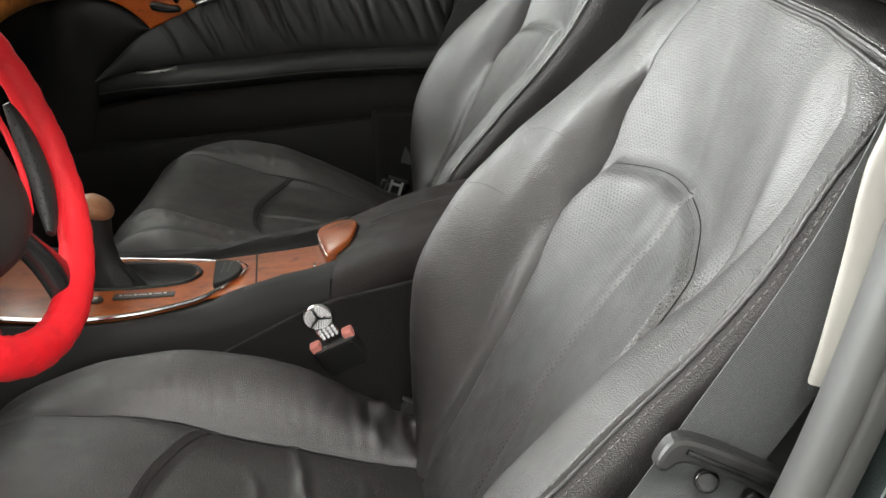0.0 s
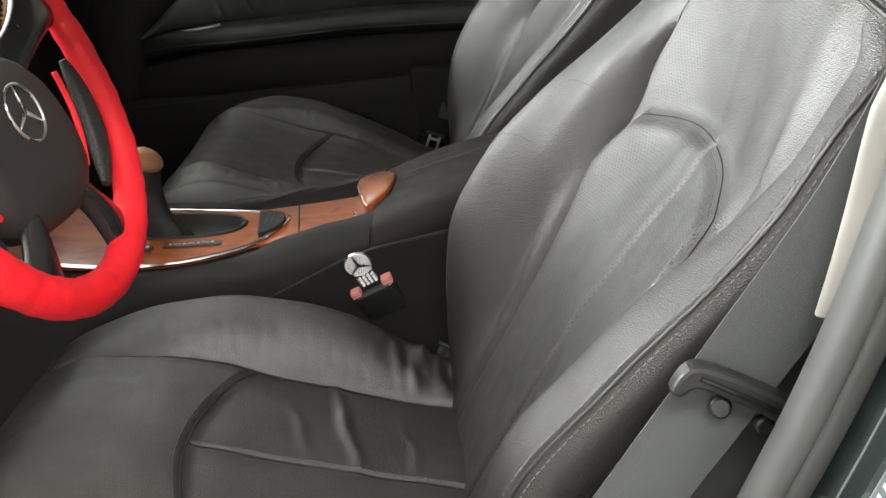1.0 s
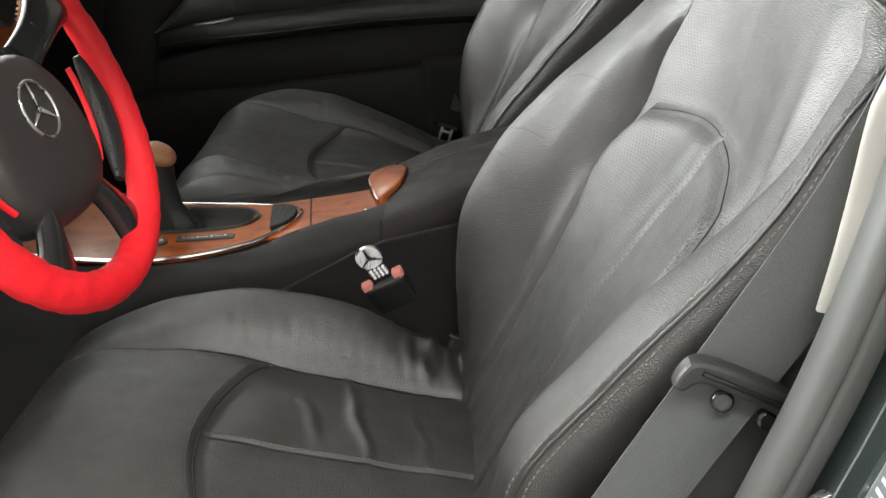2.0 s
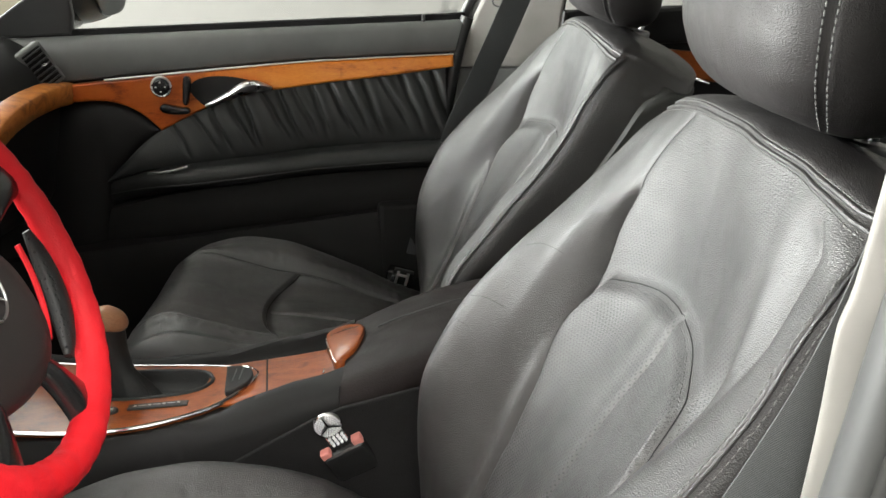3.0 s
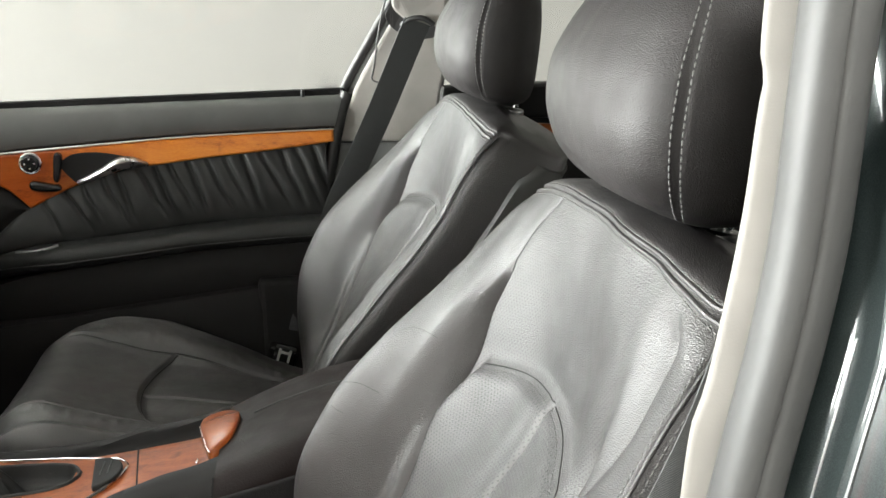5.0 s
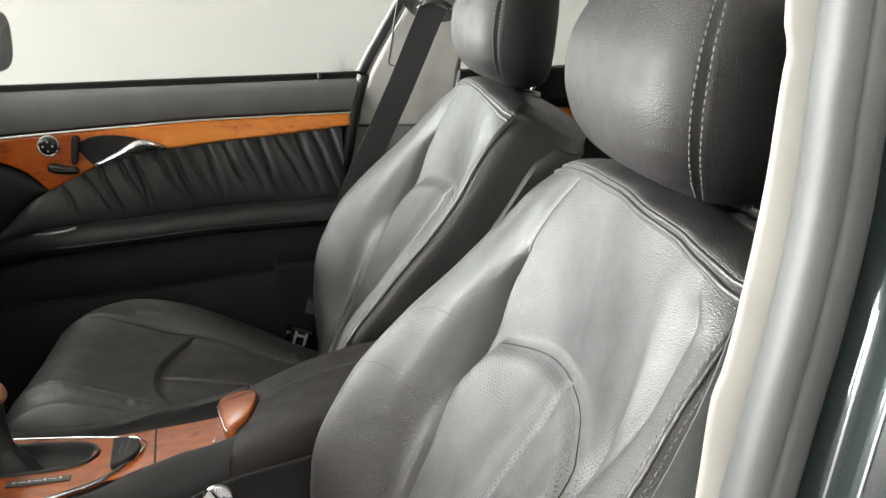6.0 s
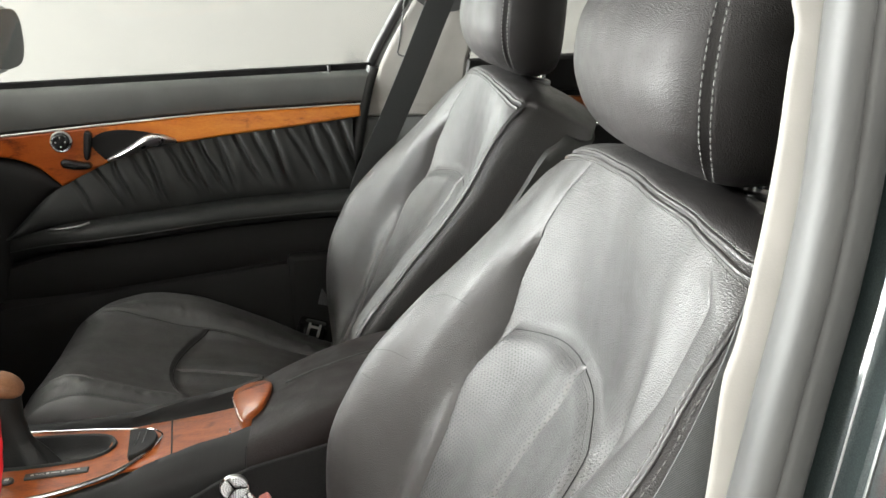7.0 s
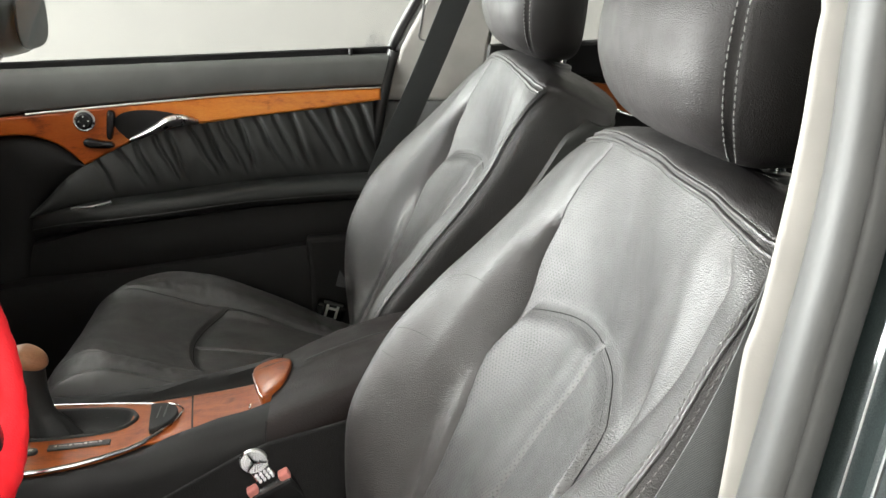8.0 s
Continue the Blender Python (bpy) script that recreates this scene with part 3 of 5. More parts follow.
def top_line(dz, lift, n=80, span=1.0):
    """The seam that runs over the front of the backrest below its top."""
    pts = []
    for w in np.linspace(-span, span, n):
        z = 0.785 + dz
        q, k = back_ring(z)
        i = int(round(abs(w) * k))
        p = back_point(z, 1 if w >= 0 else -1, max(i, 1), lift)
        pts.append(p)
    return np.array(pts)


def build_seat(name, yc, worn, label):
    seat = thing(name, label, "car seat", (0, yc, 0), "front seats")
    part("backrest", seat_back_mesh(worn), SEAT, seat, "black grained leather backrest with punched centre")
    pad = part("seat_cushion", cushion_mesh(worn), SEAT, seat, "creased black leather seat cushion" if worn else "black leather seat cushion")
    down = (0, 0, -1)
    arch = [(-0.192 + 0.034 * (y / 0.13) ** 2, y, 0.5) for y in np.linspace(-0.136, 0.136, 80)]
    rows = [arch, [(x, 0.0, 0.5) for x in np.linspace(-0.190, 0.10, 80)]] + [[(x, s * 0.139, 0.5) for x in np.linspace(-0.365, 0.11, 130)] for s in (-1, 1)]
    for row in rows:
        part("seam", tube(on_skin(pad.data, row, down, 0.0005), 0.0008, CARPET, "seam", 6), CARPET, pad)
    part("stitching", stitches(on_skin(pad.data, [(x - 0.006, y, z) for x, y, z in arch], down, 0.0003), THREAD_DARK, "stitching", 0.0038, 0.0016, 0.0009), THREAD_DARK, pad)
    part("stitching", stitches(on_skin(pad.data, [(x, 0.005, 0.5) for x in np.linspace(-0.185, 0.10, 80)], down, 0.0003), THREAD_DARK, "stitching", 0.0038, 0.0016, 0.0009), THREAD_DARK, pad)
    hr = part("headrest", headrest_mesh(), HEADREST_SKIN, seat, "padded black leather headrest")
    # thread of the headrest
    for side in (-1, 1):
        for off in (0, 2):
            line = []
            for z in np.linspace(0.798, 0.970, 60):
                q = head_ring(z)[HEAD_SEAM - 1 + off]
                line.append((q[0] - 0.0004, side * (q[1] + 0.0010), z - 0.16 * max(q[0] - 0.305, 0) * float(smooth(0.87, 0.80, z))))
            part("stitching", stitches(line, THREAD, "stitching", 0.0036, 0.0017, 0.0010), THREAD, hr, "grey twin stitching")
    # side and top seams of the backrest
    back = [o for o in seat.children if o.name.startswith("backrest")][0]
    for side in (-1, 1):
        for off in (-2, 1):
            part("stitching", stitches(seam_line(0.40, 0.770, side, off, 0.0004 if off < 0 else 0.0010), THREAD, "stitching", 0.0036, 0.0018, 0.0009), THREAD, back)
        part("piping", tube(seam_line(0.36, 0.785, side, 0, 0.0), 0.0013, SEAT, "piping", 8), SEAT, back)
    row = [(0.3, float(crease_y(z)), z) for z in np.linspace(0.40, 0.772, 140)]
    part("seam", tube(on_skin(back.data, row, (1, 0, 0), -0.0003), 0.0008, CARPET, "seam", 6), CARPET, back)
    row = [(0.3, y, float(arch_z(y))) for y in np.linspace(-0.128, 0.128, 90)]
    part("seam", tube(on_skin(back.data, row, (1, 0, 0), -0.0002), 0.0006, CARPET, "seam", 6), CARPET, back)
    row = [(0.3, y, float(arch_z(y)) - 0.004) for y in np.linspace(-0.125, 0.125, 90)]
    part("stitching", stitches(on_skin(back.data, row, (1, 0, 0), 0.0), THREAD_DARK, "stitching", 0.0028, 0.0014, 0.0006), THREAD_DARK, back)
    for dz in (-0.0022, 0.0022):
        part("piping", tube(on_skin(back.data, top_line(dz, 0.0, 120, 0.97), (1, 0, 0), 0.0004), 0.0019, SEAT, "piping", 8), SEAT, back)
    for dz in (-0.0052, 0.0045):
        part("stitching", stitches(on_skin(back.data, top_line(dz, 0.0, 120, 0.96), (1, 0, 0), 0.0003), THREAD, "stitching", 0.0036, 0.0016, 0.0009), THREAD, back)
    # hairline cracks in the worn bolster
    if worn:
        for row in ([(0.097, 0.19, 0.588), (0.106, 0.19, 0.587), (0.114, 0.19, 0.583), (0.124, 0.19, 0.576)], [(0.082, 0.19, 0.565), (0.086, 0.19, 0.561), (0.091, 0.19, 0.558)],
                    [(0.15, 0.19, 0.637), (0.16, 0.19, 0.638), (0.167, 0.19, 0.635), (0.176, 0.19, 0.628)]):
            part("crack", tube(on_skin(back.data, spline(row, 24), (-0.1, 0.92, -0.3), 0.0), 0.00022, CARPET, "crack", 5), CARPET, back)
    # seat shell behind the padding
    rings = []
    for z in np.linspace(0.24, 0.775, 40):
        q, k = back_ring(z)
        j = [i for i in range(k, len(q)) if q[i, 0] > q[k, 0] + 0.062]
        o = q[j[0]:]
        o = o + np.c_[np.full(len(o), 0.004), 0.006 * np.minimum(1, o[:, 1] / 0.2)]
        o = spline(o, 30)
        ring = np.vstack([o, np.c_[o[::-1, 0], -o[::-1, 1]]])
        inner = np.vstack([np.c_[ring[::-1, 0] - 0.004, ring[::-1, 1] * 0.975]])
        ring = np.vstack([ring, inner])
        rings.append(np.c_[ring, slice_z(np.full(len(ring), z), ring[:, 1], rearward(ring[:, 0], q[0, 0]))])
    part("back_shell", tidy(loft(rings, GREY, "back_shell"), 50), GREY, seat, "charcoal plastic seat back shell")
    # headrest posts with collars
    for s in (-0.07, 0.07):
        p = part("headrest_post", cyl((0.348, s, 0.74), (0.368, s, 0.83), 0.0055, 20), CHROME, seat, "chrome headrest post")
        part("post_collar", cyl((0.352, s, 0.772), (0.3545, s, 0.7835), 0.017, 28, 0.003), DULL, p)
    # plinth under the cushion
    part("seat_base", box((-0.12, 0, 0.145), (0.46, 0.42, 0.17), 0.02, 3), BLACK, seat)
    side = box((-0.13, -0.236, 0.20), (0.50, 0.022, 0.09), 0.009, 3)
    part("side_cover", side, GREY, seat)
    for y in (-0.17, 0.17):
        part("seat_rail", box((-0.12, y, 0.045), (0.56, 0.045, 0.045), 0.006), BLACK, seat)
    if worn:
        cl = part("hinge_bracket", box((0.042, 0.220, 0.330), (0.030, 0.012, 0.016), 0.003, 2, Euler((0, radians(28), 0)).to_matrix()), BLACK, seat, "small black hinge cover with a metal lip")
        part("hinge_lip", box((0.042, 0.213, 0.341), (0.030, 0.005, 0.003), 0.001, 2, Euler((0, radians(28), 0)).to_matrix()), DULL, cl)
    return seat


build_seat("driver_seat", -0.37, True, "worn black leather car seat with creased cushion")
build_seat("passenger_seat", 0.37, False, "smooth black leather car seat beside the door")

# ---- car body and cabin ----
cabin = thing("car_floor", "black carpeted car floor under the seats", "floor", kind="structure")
part("carpet", box((0.1, 0, 0.0), (2.3, 1.40, 0.04), 0.01), CARPET, cabin)
part("tunnel", box((0.0, 0, 0.12), (2.0, 0.24, 0.22), 0.05, 4), CARPET, cabin)


def xz_to(y0, sign=-1.0):
    """Places for plates that hang on a side wall at y0; thickness grows into the cabin."""
    return lambda a, b, c: (a, y0 + sign * c, b)


# passenger door
door = thing("door_1", "black leather car door with burl wood trim and chrome pull", "car door", (0, 0.70, 0.5), kind="structure")


def on_door(name, data, mat, label="", parent=None):
    ob = part(name, local(door, data), mat, parent or door, label)
    if parent is not None and parent is not door:
        ob.matrix_parent_inverse = Matrix.Identity(4)
    return ob


def edge_x(z):
    """The door's rear edge."""
    return float(cub([0.05, 0.30, 0.56, 0.691, 0.772, 0.853, 0.95, 1.08], [0.03, 0.055, 0.088, 0.114, 0.140, 0.185, 0.245, 0.34], z))


card = [(-0.95, 0.02), (-0.95, 0.76), (-0.2, 0.764), (0.139, 0.768)] + [(edge_x(z), z) for z in np.linspace(0.76, 0.02, 24)]
on_door("door_card", slab(card, xz_to(0.76), 0.045, 0.004), DARK)


def shelf(profile, x0, x1, zshift, mat, name, n=60, yshift=None):
    """A moulding along the door: profile of (y, z) swept in x, with its height following zshift(x)."""
    rings = []
    for x in np.linspace(x0, x1, n):
        k = 1.0 if yshift is None else yshift(x)
        rings.append([(x if x < x1 - 1e-6 else x1, 0.715 - (0.715 - y) * k, z + zshift(x)) for y, z in profile])
    return tidy(loft(rings, mat, name), 50)


def roll(y_in, z0, z1, n=14):
    """A padded roll between two heights."""
    pts = []
    for t in np.linspace(0, np.pi, n):
        pts.append((0.718 - (0.718 - y_in) * math.sin(t) ** 0.55, z1 + (z0 - z1) * (1 - math.cos(t)) / 2))
    return [(0.745, z1)] + pts + [(0.745, z0)]


def wood_top(x):
    return float(cub([-0.95, -0.532, -0.437, -0.294, -0.101, 0.116, 0.2], [0.655, 0.689, 0.695, 0.703, 0.711, 0.713, 0.713], x))


def upper_rings():
    rings = []
    for x in np.linspace(-0.95, 0.128, 60):
        zt = 0.766 + 0.004 * (x + 0.5)
        zb = wood_top(x) + 0.0005
        xx = x + 0.0
        prof = [(0.735, zt), (0.712, zt), (0.703, zt - 0.004), (0.697, zt - 0.013), (0.694, zt - 0.03), (0.694, zb + 0.012), (0.697, zb + 0.003), (0.705, zb), (0.735, zb)]
        rings.append([(xx + 0.30 * (z - 0.745) * (1 if x > 0.12 else 0), y, z) for y, z in prof])
    return rings


on_door("upper_pad", tidy(loft(upper_rings(), GREY, "upper_pad"), 50), GREY, "charcoal soft padded door top")
on_door("window_seal", box((-0.405, 0.720, 0.771), (1.09, 0.012, 0.013), 0.003, 2, Euler((0, radians(-0.25), 0)).to_matrix()), CARPET)

# veneer along the door
low = [(0.116, 0.690), (0.004, 0.679), (-0.104, 0.671), (-0.195, 0.662), (-0.225, 0.662), (-0.27, 0.650), (-0.315, 0.637), (-0.35, 0.622), (-0.402, 0.598)]
low = [tuple(p) for p in spline(low, 40)]
front_low = [tuple(p) for p in spline([(-0.402, 0.598), (-0.418, 0.615), (-0.44, 0.634), (-0.47, 0.648), (-0.51, 0.655), (-0.60, 0.650), (-0.72, 0.632), (-0.85, 0.606)], 40)][1:]
upper = [(x, wood_top(x) - 0.003) for x in np.linspace(-0.85, 0.116, 60)]
on_door("wood_trim", slab(upper + low + front_low, xz_to(0.703), 0.014, 0.004), WOOD, "glossy orange burl wood trim")
on_door("chrome_strip", tube([(x, 0.6890, wood_top(x) - 0.0010) for x in np.linspace(-0.49, 0.117, 70)], np.linspace(0.0020, 0.0012, 70), BRUSHED, "chrome_strip", 8), BRUSHED, "thin silver strip above the wood")

# handle recess and chrome pull
rec = spline([(-0.345, 0.668), (-0.338, 0.681), (-0.318, 0.689), (-0.286, 0.690), (-0.25, 0.684), (-0.215, 0.672), (-0.200, 0.663), (-0.24, 0.661), (-0.28, 0.652), (-0.315, 0.638), (-0.333, 0.650)], 70, True)
on_door("handle_cup", slab([tuple(p) for p in rec], xz_to(0.690), 0.0015, 0.0008), DARK, "dark recessed cup behind the pull")
pull = spline([(-0.316, 0.682, 0.641), (-0.298, 0.674, 0.648), (-0.270, 0.668, 0.660), (-0.246, 0.668, 0.671), (-0.226, 0.674, 0.672), (-0.204, 0.687, 0.666)], 40)
wid = cub([0, 0.3, 0.7, 1], [0.0060, 0.0105, 0.0175, 0.0060], np.linspace(0, 1, 40))
on_door("door_handle", tube(pull, wid, PEWTER, "door_handle", 14, 0.60), PEWTER, "chrome interior door pull")

# mirror knob and seat switches
knob = on_door("mirror_knob", cyl((-0.393, 0.690, 0.676), (-0.393, 0.681, 0.676), 0.0150, 36, 0.004), GLOSS, "round black mirror adjuster with chrome ring")
on_door("knob_ring", tube([(-0.393 + 0.0168 * math.cos(a), 0.6865, 0.676 + 0.0168 * math.sin(a)) for a in np.linspace(0, 2 * np.pi, 40, endpoint=False)], 0.0019, SATIN, "knob_ring", 8, 1, True), SATIN)
for dx, dz in ((-0.008, 0), (0.008, 0), (0, -0.008), (0, 0.008)):
    on_door("knob_mark", box((-0.393 + dx, 0.6808, 0.676 + dz), (0.0025, 0.0008, 0.0025), 0), PRINT, "", knob)
on_door("seat_switch", slab([tuple(p) for p in spline([(-0.352, 0.690), (-0.344, 0.692), (-0.340, 0.685), (-0.343, 0.666), (-0.349, 0.644), (-0.357, 0.646), (-0.356, 0.666)], 40, True)], xz_to(0.690), 0.013, 0.004), GLOSS, "black seat adjuster shaped as a backrest")
on_door("seat_switch", slab([tuple(p) for p in spline([(-0.398, 0.640), (-0.390, 0.646), (-0.362, 0.640), (-0.350, 0.638), (-0.347, 0.629), (-0.366, 0.627), (-0.392, 0.631)], 40, True)], xz_to(0.690), 0.014, 0.005), GLOSS, "black seat adjuster shaped as a cushion")
on_door("lock_pin", cyl((0.067, 0.712, 0.76), (0.067, 0.712, 0.779), 0.0032, 14, 0.001), BLACK)


# pleated leather field
def field_bottom(x):
    return float(cub([-0.52, -0.4, -0.25, -0.11, 0.07, 0.12], [0.505, 0.528, 0.541, 0.553, 0.558, 0.558], x))


def field_top(x):
    a = float(cub([-0.512, -0.48, -0.45, -0.402, -0.35, -0.27, -0.195, -0.104, 0.004, 0.13], [0.508, 0.535, 0.563, 0.600, 0.625, 0.652, 0.664, 0.673, 0.681, 0.692], x))
    return a + 0.003


def pleats():
    xs, rows = np.linspace(-0.512, 0.101, 420), 46
    verts = []
    creases = np.cumsum([0.0, 0.036, 0.030, 0.034, 0.026, 0.035, 0.029, 0.024, 0.033, 0.028, 0.036, 0.027, 0.031, 0.035, 0.026, 0.030, 0.034]) - 0.385
    slant = [0.20, 0.34, 0.26, 0.31, 0.22, 0.36, 0.28, 0.33, 0.24, 0.38, 0.30, 0.26, 0.40, 0.30, 0.34, 0.28, 0.36]
    for x in xs:
        zb, zt = field_bottom(x), field_top(x)
        x_cut = min(x, edge_x(zt) - 0.004)
        for t in np.linspace(0, 1, rows):
            z = zb + (zt - zb) * t
            puff = 0.014 * math.sin(math.pi * min(max(t, 0.02), 0.98)) ** 0.5
            u = 0.0
            for c, s in zip(creases, slant):
                wig = 0.004 * noise.noise(Vector((c * 30, t * 3, 0)))
                d = x - (c + (1 - t) * s * 0.16 + wig)
                u -= math.exp(-(d / 0.0042) ** 2) * (0.85 + 0.15 * math.sin(c * 90)) * float(smooth(0.05, 0.5, t))
                u += 0.45 * math.exp(-((d - 0.010) / 0.008) ** 2) * float(smooth(0.0, 0.5, t))
            u += 0.5 * noise.noise(Vector((x * 22, z * 18, 5)))
            verts.append((x_cut + 0.0, 0.700 - puff - 0.0060 * u * float(smooth(0, 0.12, t)) * float(smooth(1.0, 0.93, t)), z))
    n = len(xs)
    me = mesh_of("pleated_insert", verts, grid_faces(n, rows, False), PLEAT)
    return me


on_door("pleated_insert", pleats(), PLEAT, "gathered black leather door insert")

# arm rest and pocket
ARM = [(0.745, 0.004), (0.690, 0.004), (0.655, 0.003), (0.640, -0.002), (0.634, -0.012), (0.636, -0.024), (0.648, -0.034), (0.70, -0.046), (0.745, -0.046)]


def arm_in(x):
    return float(smooth(-0.53, -0.34, x)) * 0.75 + 0.25


on_door("arm_rest", shelf(ARM, -0.525, 0.100, field_bottom, ARM_SKIN, "arm_rest", 70, arm_in), ARM_SKIN, "black leather arm rest on the door")
on_door("arm_seam", tube([(x, 0.715 - (0.715 - 0.6355) * arm_in(x), field_bottom(x) - 0.021) for x in np.linspace(-0.51, 0.095, 60)], 0.0011, BLACK, "arm_seam", 6), BLACK)
on_door("arm_chrome", tube(spline([(-0.425, 0.652, 0.532), (-0.40, 0.6465, 0.5335), (-0.372, 0.6465, 0.537), (-0.355, 0.650, 0.541)], 20), 0.0022, DULL, "arm_chrome", 8), DULL, "small dull metal catch on the arm rest")
POCKET = [(0.745, 0.0), (0.70, 0.0), (0.676, -0.006), (0.668, -0.03), (0.666, -0.06), (0.672, -0.085), (0.745, -0.088)]
on_door("lower_panel", shelf(POCKET, -0.70, 0.080, lambda x: field_bottom(x) - 0.036 - 0.010 * (1 - arm_in(x)), DARK, "lower_panel", 40, lambda x: 0.25 + 0.75 * float(smooth(-0.66, -0.34, x))), DARK)
on_door("door_pocket", shelf([(0.745, 0), (0.69, 0), (0.660, -0.01), (0.652, -0.05), (0.655, -0.22), (0.67, -0.34), (0.745, -0.34)], -0.72, 0.050, lambda x: 0.425 + 0.10 * (x + 0.3) * (x > -0.9), DARK, "door_pocket", 40), DARK)
# rounded front swell of the door card
swell = []
for x in np.linspace(-0.95, -0.405, 40):
    zt = float(cub([-0.95, -0.72, -0.51, -0.47, -0.44, -0.405], [0.57, 0.628, 0.652, 0.645, 0.631, 0.600], x))
    zb = 0.30
    lim = float(cub([-0.95, -0.53, -0.50, -0.45, -0.405], [0.30, 0.30, 0.50, 0.560, 0.596], x))
    swell.append([(x, y, z) for y, z in roll(0.690 - 0.012 * float(smooth(-0.42, -0.6, x)), lim, zt)])
on_door("front_swell", tidy(loft(swell, DARK, "front_swell"), 50), DARK)

# door window: frame and glass
frame_pts = [(edge_x(z) - 0.002, 0.728 - 0.30 * (z - 0.77), z) for z in np.linspace(0.765, 1.06, 14)]
on_door("window_frame", tube(frame_pts, 0.010, BLACK, "window_frame", 10, 0.9), BLACK)
frame_out = [(edge_x(z) + 0.020, 0.728 - 0.30 * (z - 0.77), z) for z in np.linspace(0.60, 1.06, 20)]
on_door("edge_strip", tube(frame_out, 0.0165, GREY, "edge_strip", 10, 0.7), GREY)
on_door("door_edge", tube([(edge_x(z) + 0.004, 0.712, z) for z in np.linspace(0.05, 0.772, 30)], 0.012, BLACK, "door_edge", 10), BLACK)
gl = [(-0.95, 0.745), (edge_x(0.765), 0.75)] + [(edge_x(z), z) for z in np.linspace(0.77, 1.06, 10)] + [(-0.45, 1.06), (-0.95, 0.80)]
pane = on_door("pane", slab(gl, lambda a, b, c: (a, 0.738 - 0.30 * (b - 0.77) - c, b), 0.004, 0), GLASS, "clear side window")
pane.visible_shadow = False
marks = bmesh.new()
for i in range(13):
    w = 0.0011 if i % 3 else 0.0018
    b = box((0.096 + i * 0.0025, 0.7315, 0.7815), (w, 0.0006, 0.0055), 0)
    me = bpy.data.meshes.new("m")
    b.to_mesh(me)
    marks.from_mesh(me)
    b.free()
for x, z, w in ((0.108, 0.812, 0.005), (0.108, 0.804, 0.008), (0.108, 0.7985, 0.013), (0.108, 0.7945, 0.017), (0.107, 0.791, 0.013), (0.108, 0.788, 0.009), (0.126, 0.796, 0.006), (0.126, 0.791, 0.007)):
    b = box((x, 0.7315 - 0.30 * (z - 0.7815), z), (w, 0.0006, 0.0012), 0)
    me = bpy.data.meshes.new("m")
    b.to_mesh(me)
    marks.from_mesh(me)
    b.free()
on_door("glass_print", marks, PRINT_DARK, "grey unreadable print with a bar row", pane)

sail = [(-0.72, 0.766), (-0.542, 0.767), (-0.534, 0.800), (-0.531, 0.868), (-0.548, 0.872), (-0.60, 0.838)]
on_door("mirror_sail", slab(sail, lambda a, b, c: (a, 0.726 - 0.30 * (b - 0.77) - c, b), 0.014, 0.004), BLACK, "black corner cover before the window")

# passenger side pillar
pillar = thing("pillar_1", "cream plastic pillar trim with dark lower half", "pillar trim", (0, 0.715, 0.05), kind="structure")


def on_pillar(name, data, mat, label="", parent=None):
    return part(name, local(pillar, data), mat, parent or pillar, label)


def lean(y0, sign=-1.0):
    """Upper side walls lean in towards the roof."""
    return lambda a, b, c: (a, y0 - 0.25 * max(b - 0.70, 0) - 0.28 * max(a - edge_x(b) - 0.014, 0) + sign * c, b)


cp = [(edge_x(z) + 0.014, z) for z in np.linspace(0.686, 1.08, 14)] + [(0.372, 1.08), (0.330, 0.90), (0.302, 0.78), (0.292, 0.70), (0.290, 0.686)]
on_pillar("upper_trim", slab(cp, lean(0.735), 0.022, 0.005), CREAM, "cream plastic upper pillar cover")
cpl = [(edge_x(z) + 0.014, z) for z in np.linspace(0.684, 0.05, 16)] + [(0.26, 0.05), (0.289, 0.684)]
on_pillar("lower_trim", slab(cpl[::-1], lean(0.735), 0.020, 0.004), GREY, "charcoal lower pillar cover")
groove = spline([(0.232, 1.0), (0.205, 0.90), (0.190, 0.815), (0.186, 0.796), (0.196, 0.790), (0.212, 0.790)], 40)
on_pillar("trim_joint", tube([lean(0.7135)(x, z, 0) for x, z in groove], 0.0016, GREY, "trim_joint", 6), GREY)
# a thin black sheet stands in for the shaded belt opening
slot = spline([(0.212, 0.905), (0.222, 0.882), (0.245, 0.868), (0.278, 0.862), (0.298, 0.870), (0.300, 0.890), (0.290, 0.910), (0.24, 0.93)], 50, True)
on_pillar("belt_slot_shade", slab([tuple(p) for p in slot], lean(0.7125), 0.002, 0.0008), BLACK, "black sheet for the shade inside the belt opening")
hood = spline([(0.222, 0.925), (0.235, 0.902), (0.262, 0.888), (0.300, 0.884), (0.312, 0.91), (0.31, 0.96), (0.27, 0.985), (0.235, 0.97)], 50, True)
on_pillar("belt_hood", slab([tuple(p) for p in hood], lean(0.7105), 0.020, 0.007), CREAM, "cream cover over the belt opening")


def ribbon(path, widths, mat, name, thick=0.0014, n=80, face=(0, -1, 0)):
    """A webbing strap along a path."""
    p = spline(path, n)
    w = np.interp(np.linspace(0, 1, n), np.linspace(0, 1, len(widths)), widths)
    t = np.gradient(p, axis=0)
    rings = []
    for q, d, k in zip(p, t, w):
        d = d / np.linalg.norm(d)
        s = np.cross(d, face)
        s /= np.linalg.norm(s)
        m = np.cross(s, d)
        rings.append([q + s * k / 2 + m * thick / 2, q + s * 0.3 * k + m * thick * 0.7, q - s * 0.3 * k + m * thick * 0.7, q - s * k / 2 + m * thick / 2, q - s * k / 2 - m * thick / 2, q + s * k / 2 - m * thick / 2])
    return tidy(loft(rings, mat, name), 60)


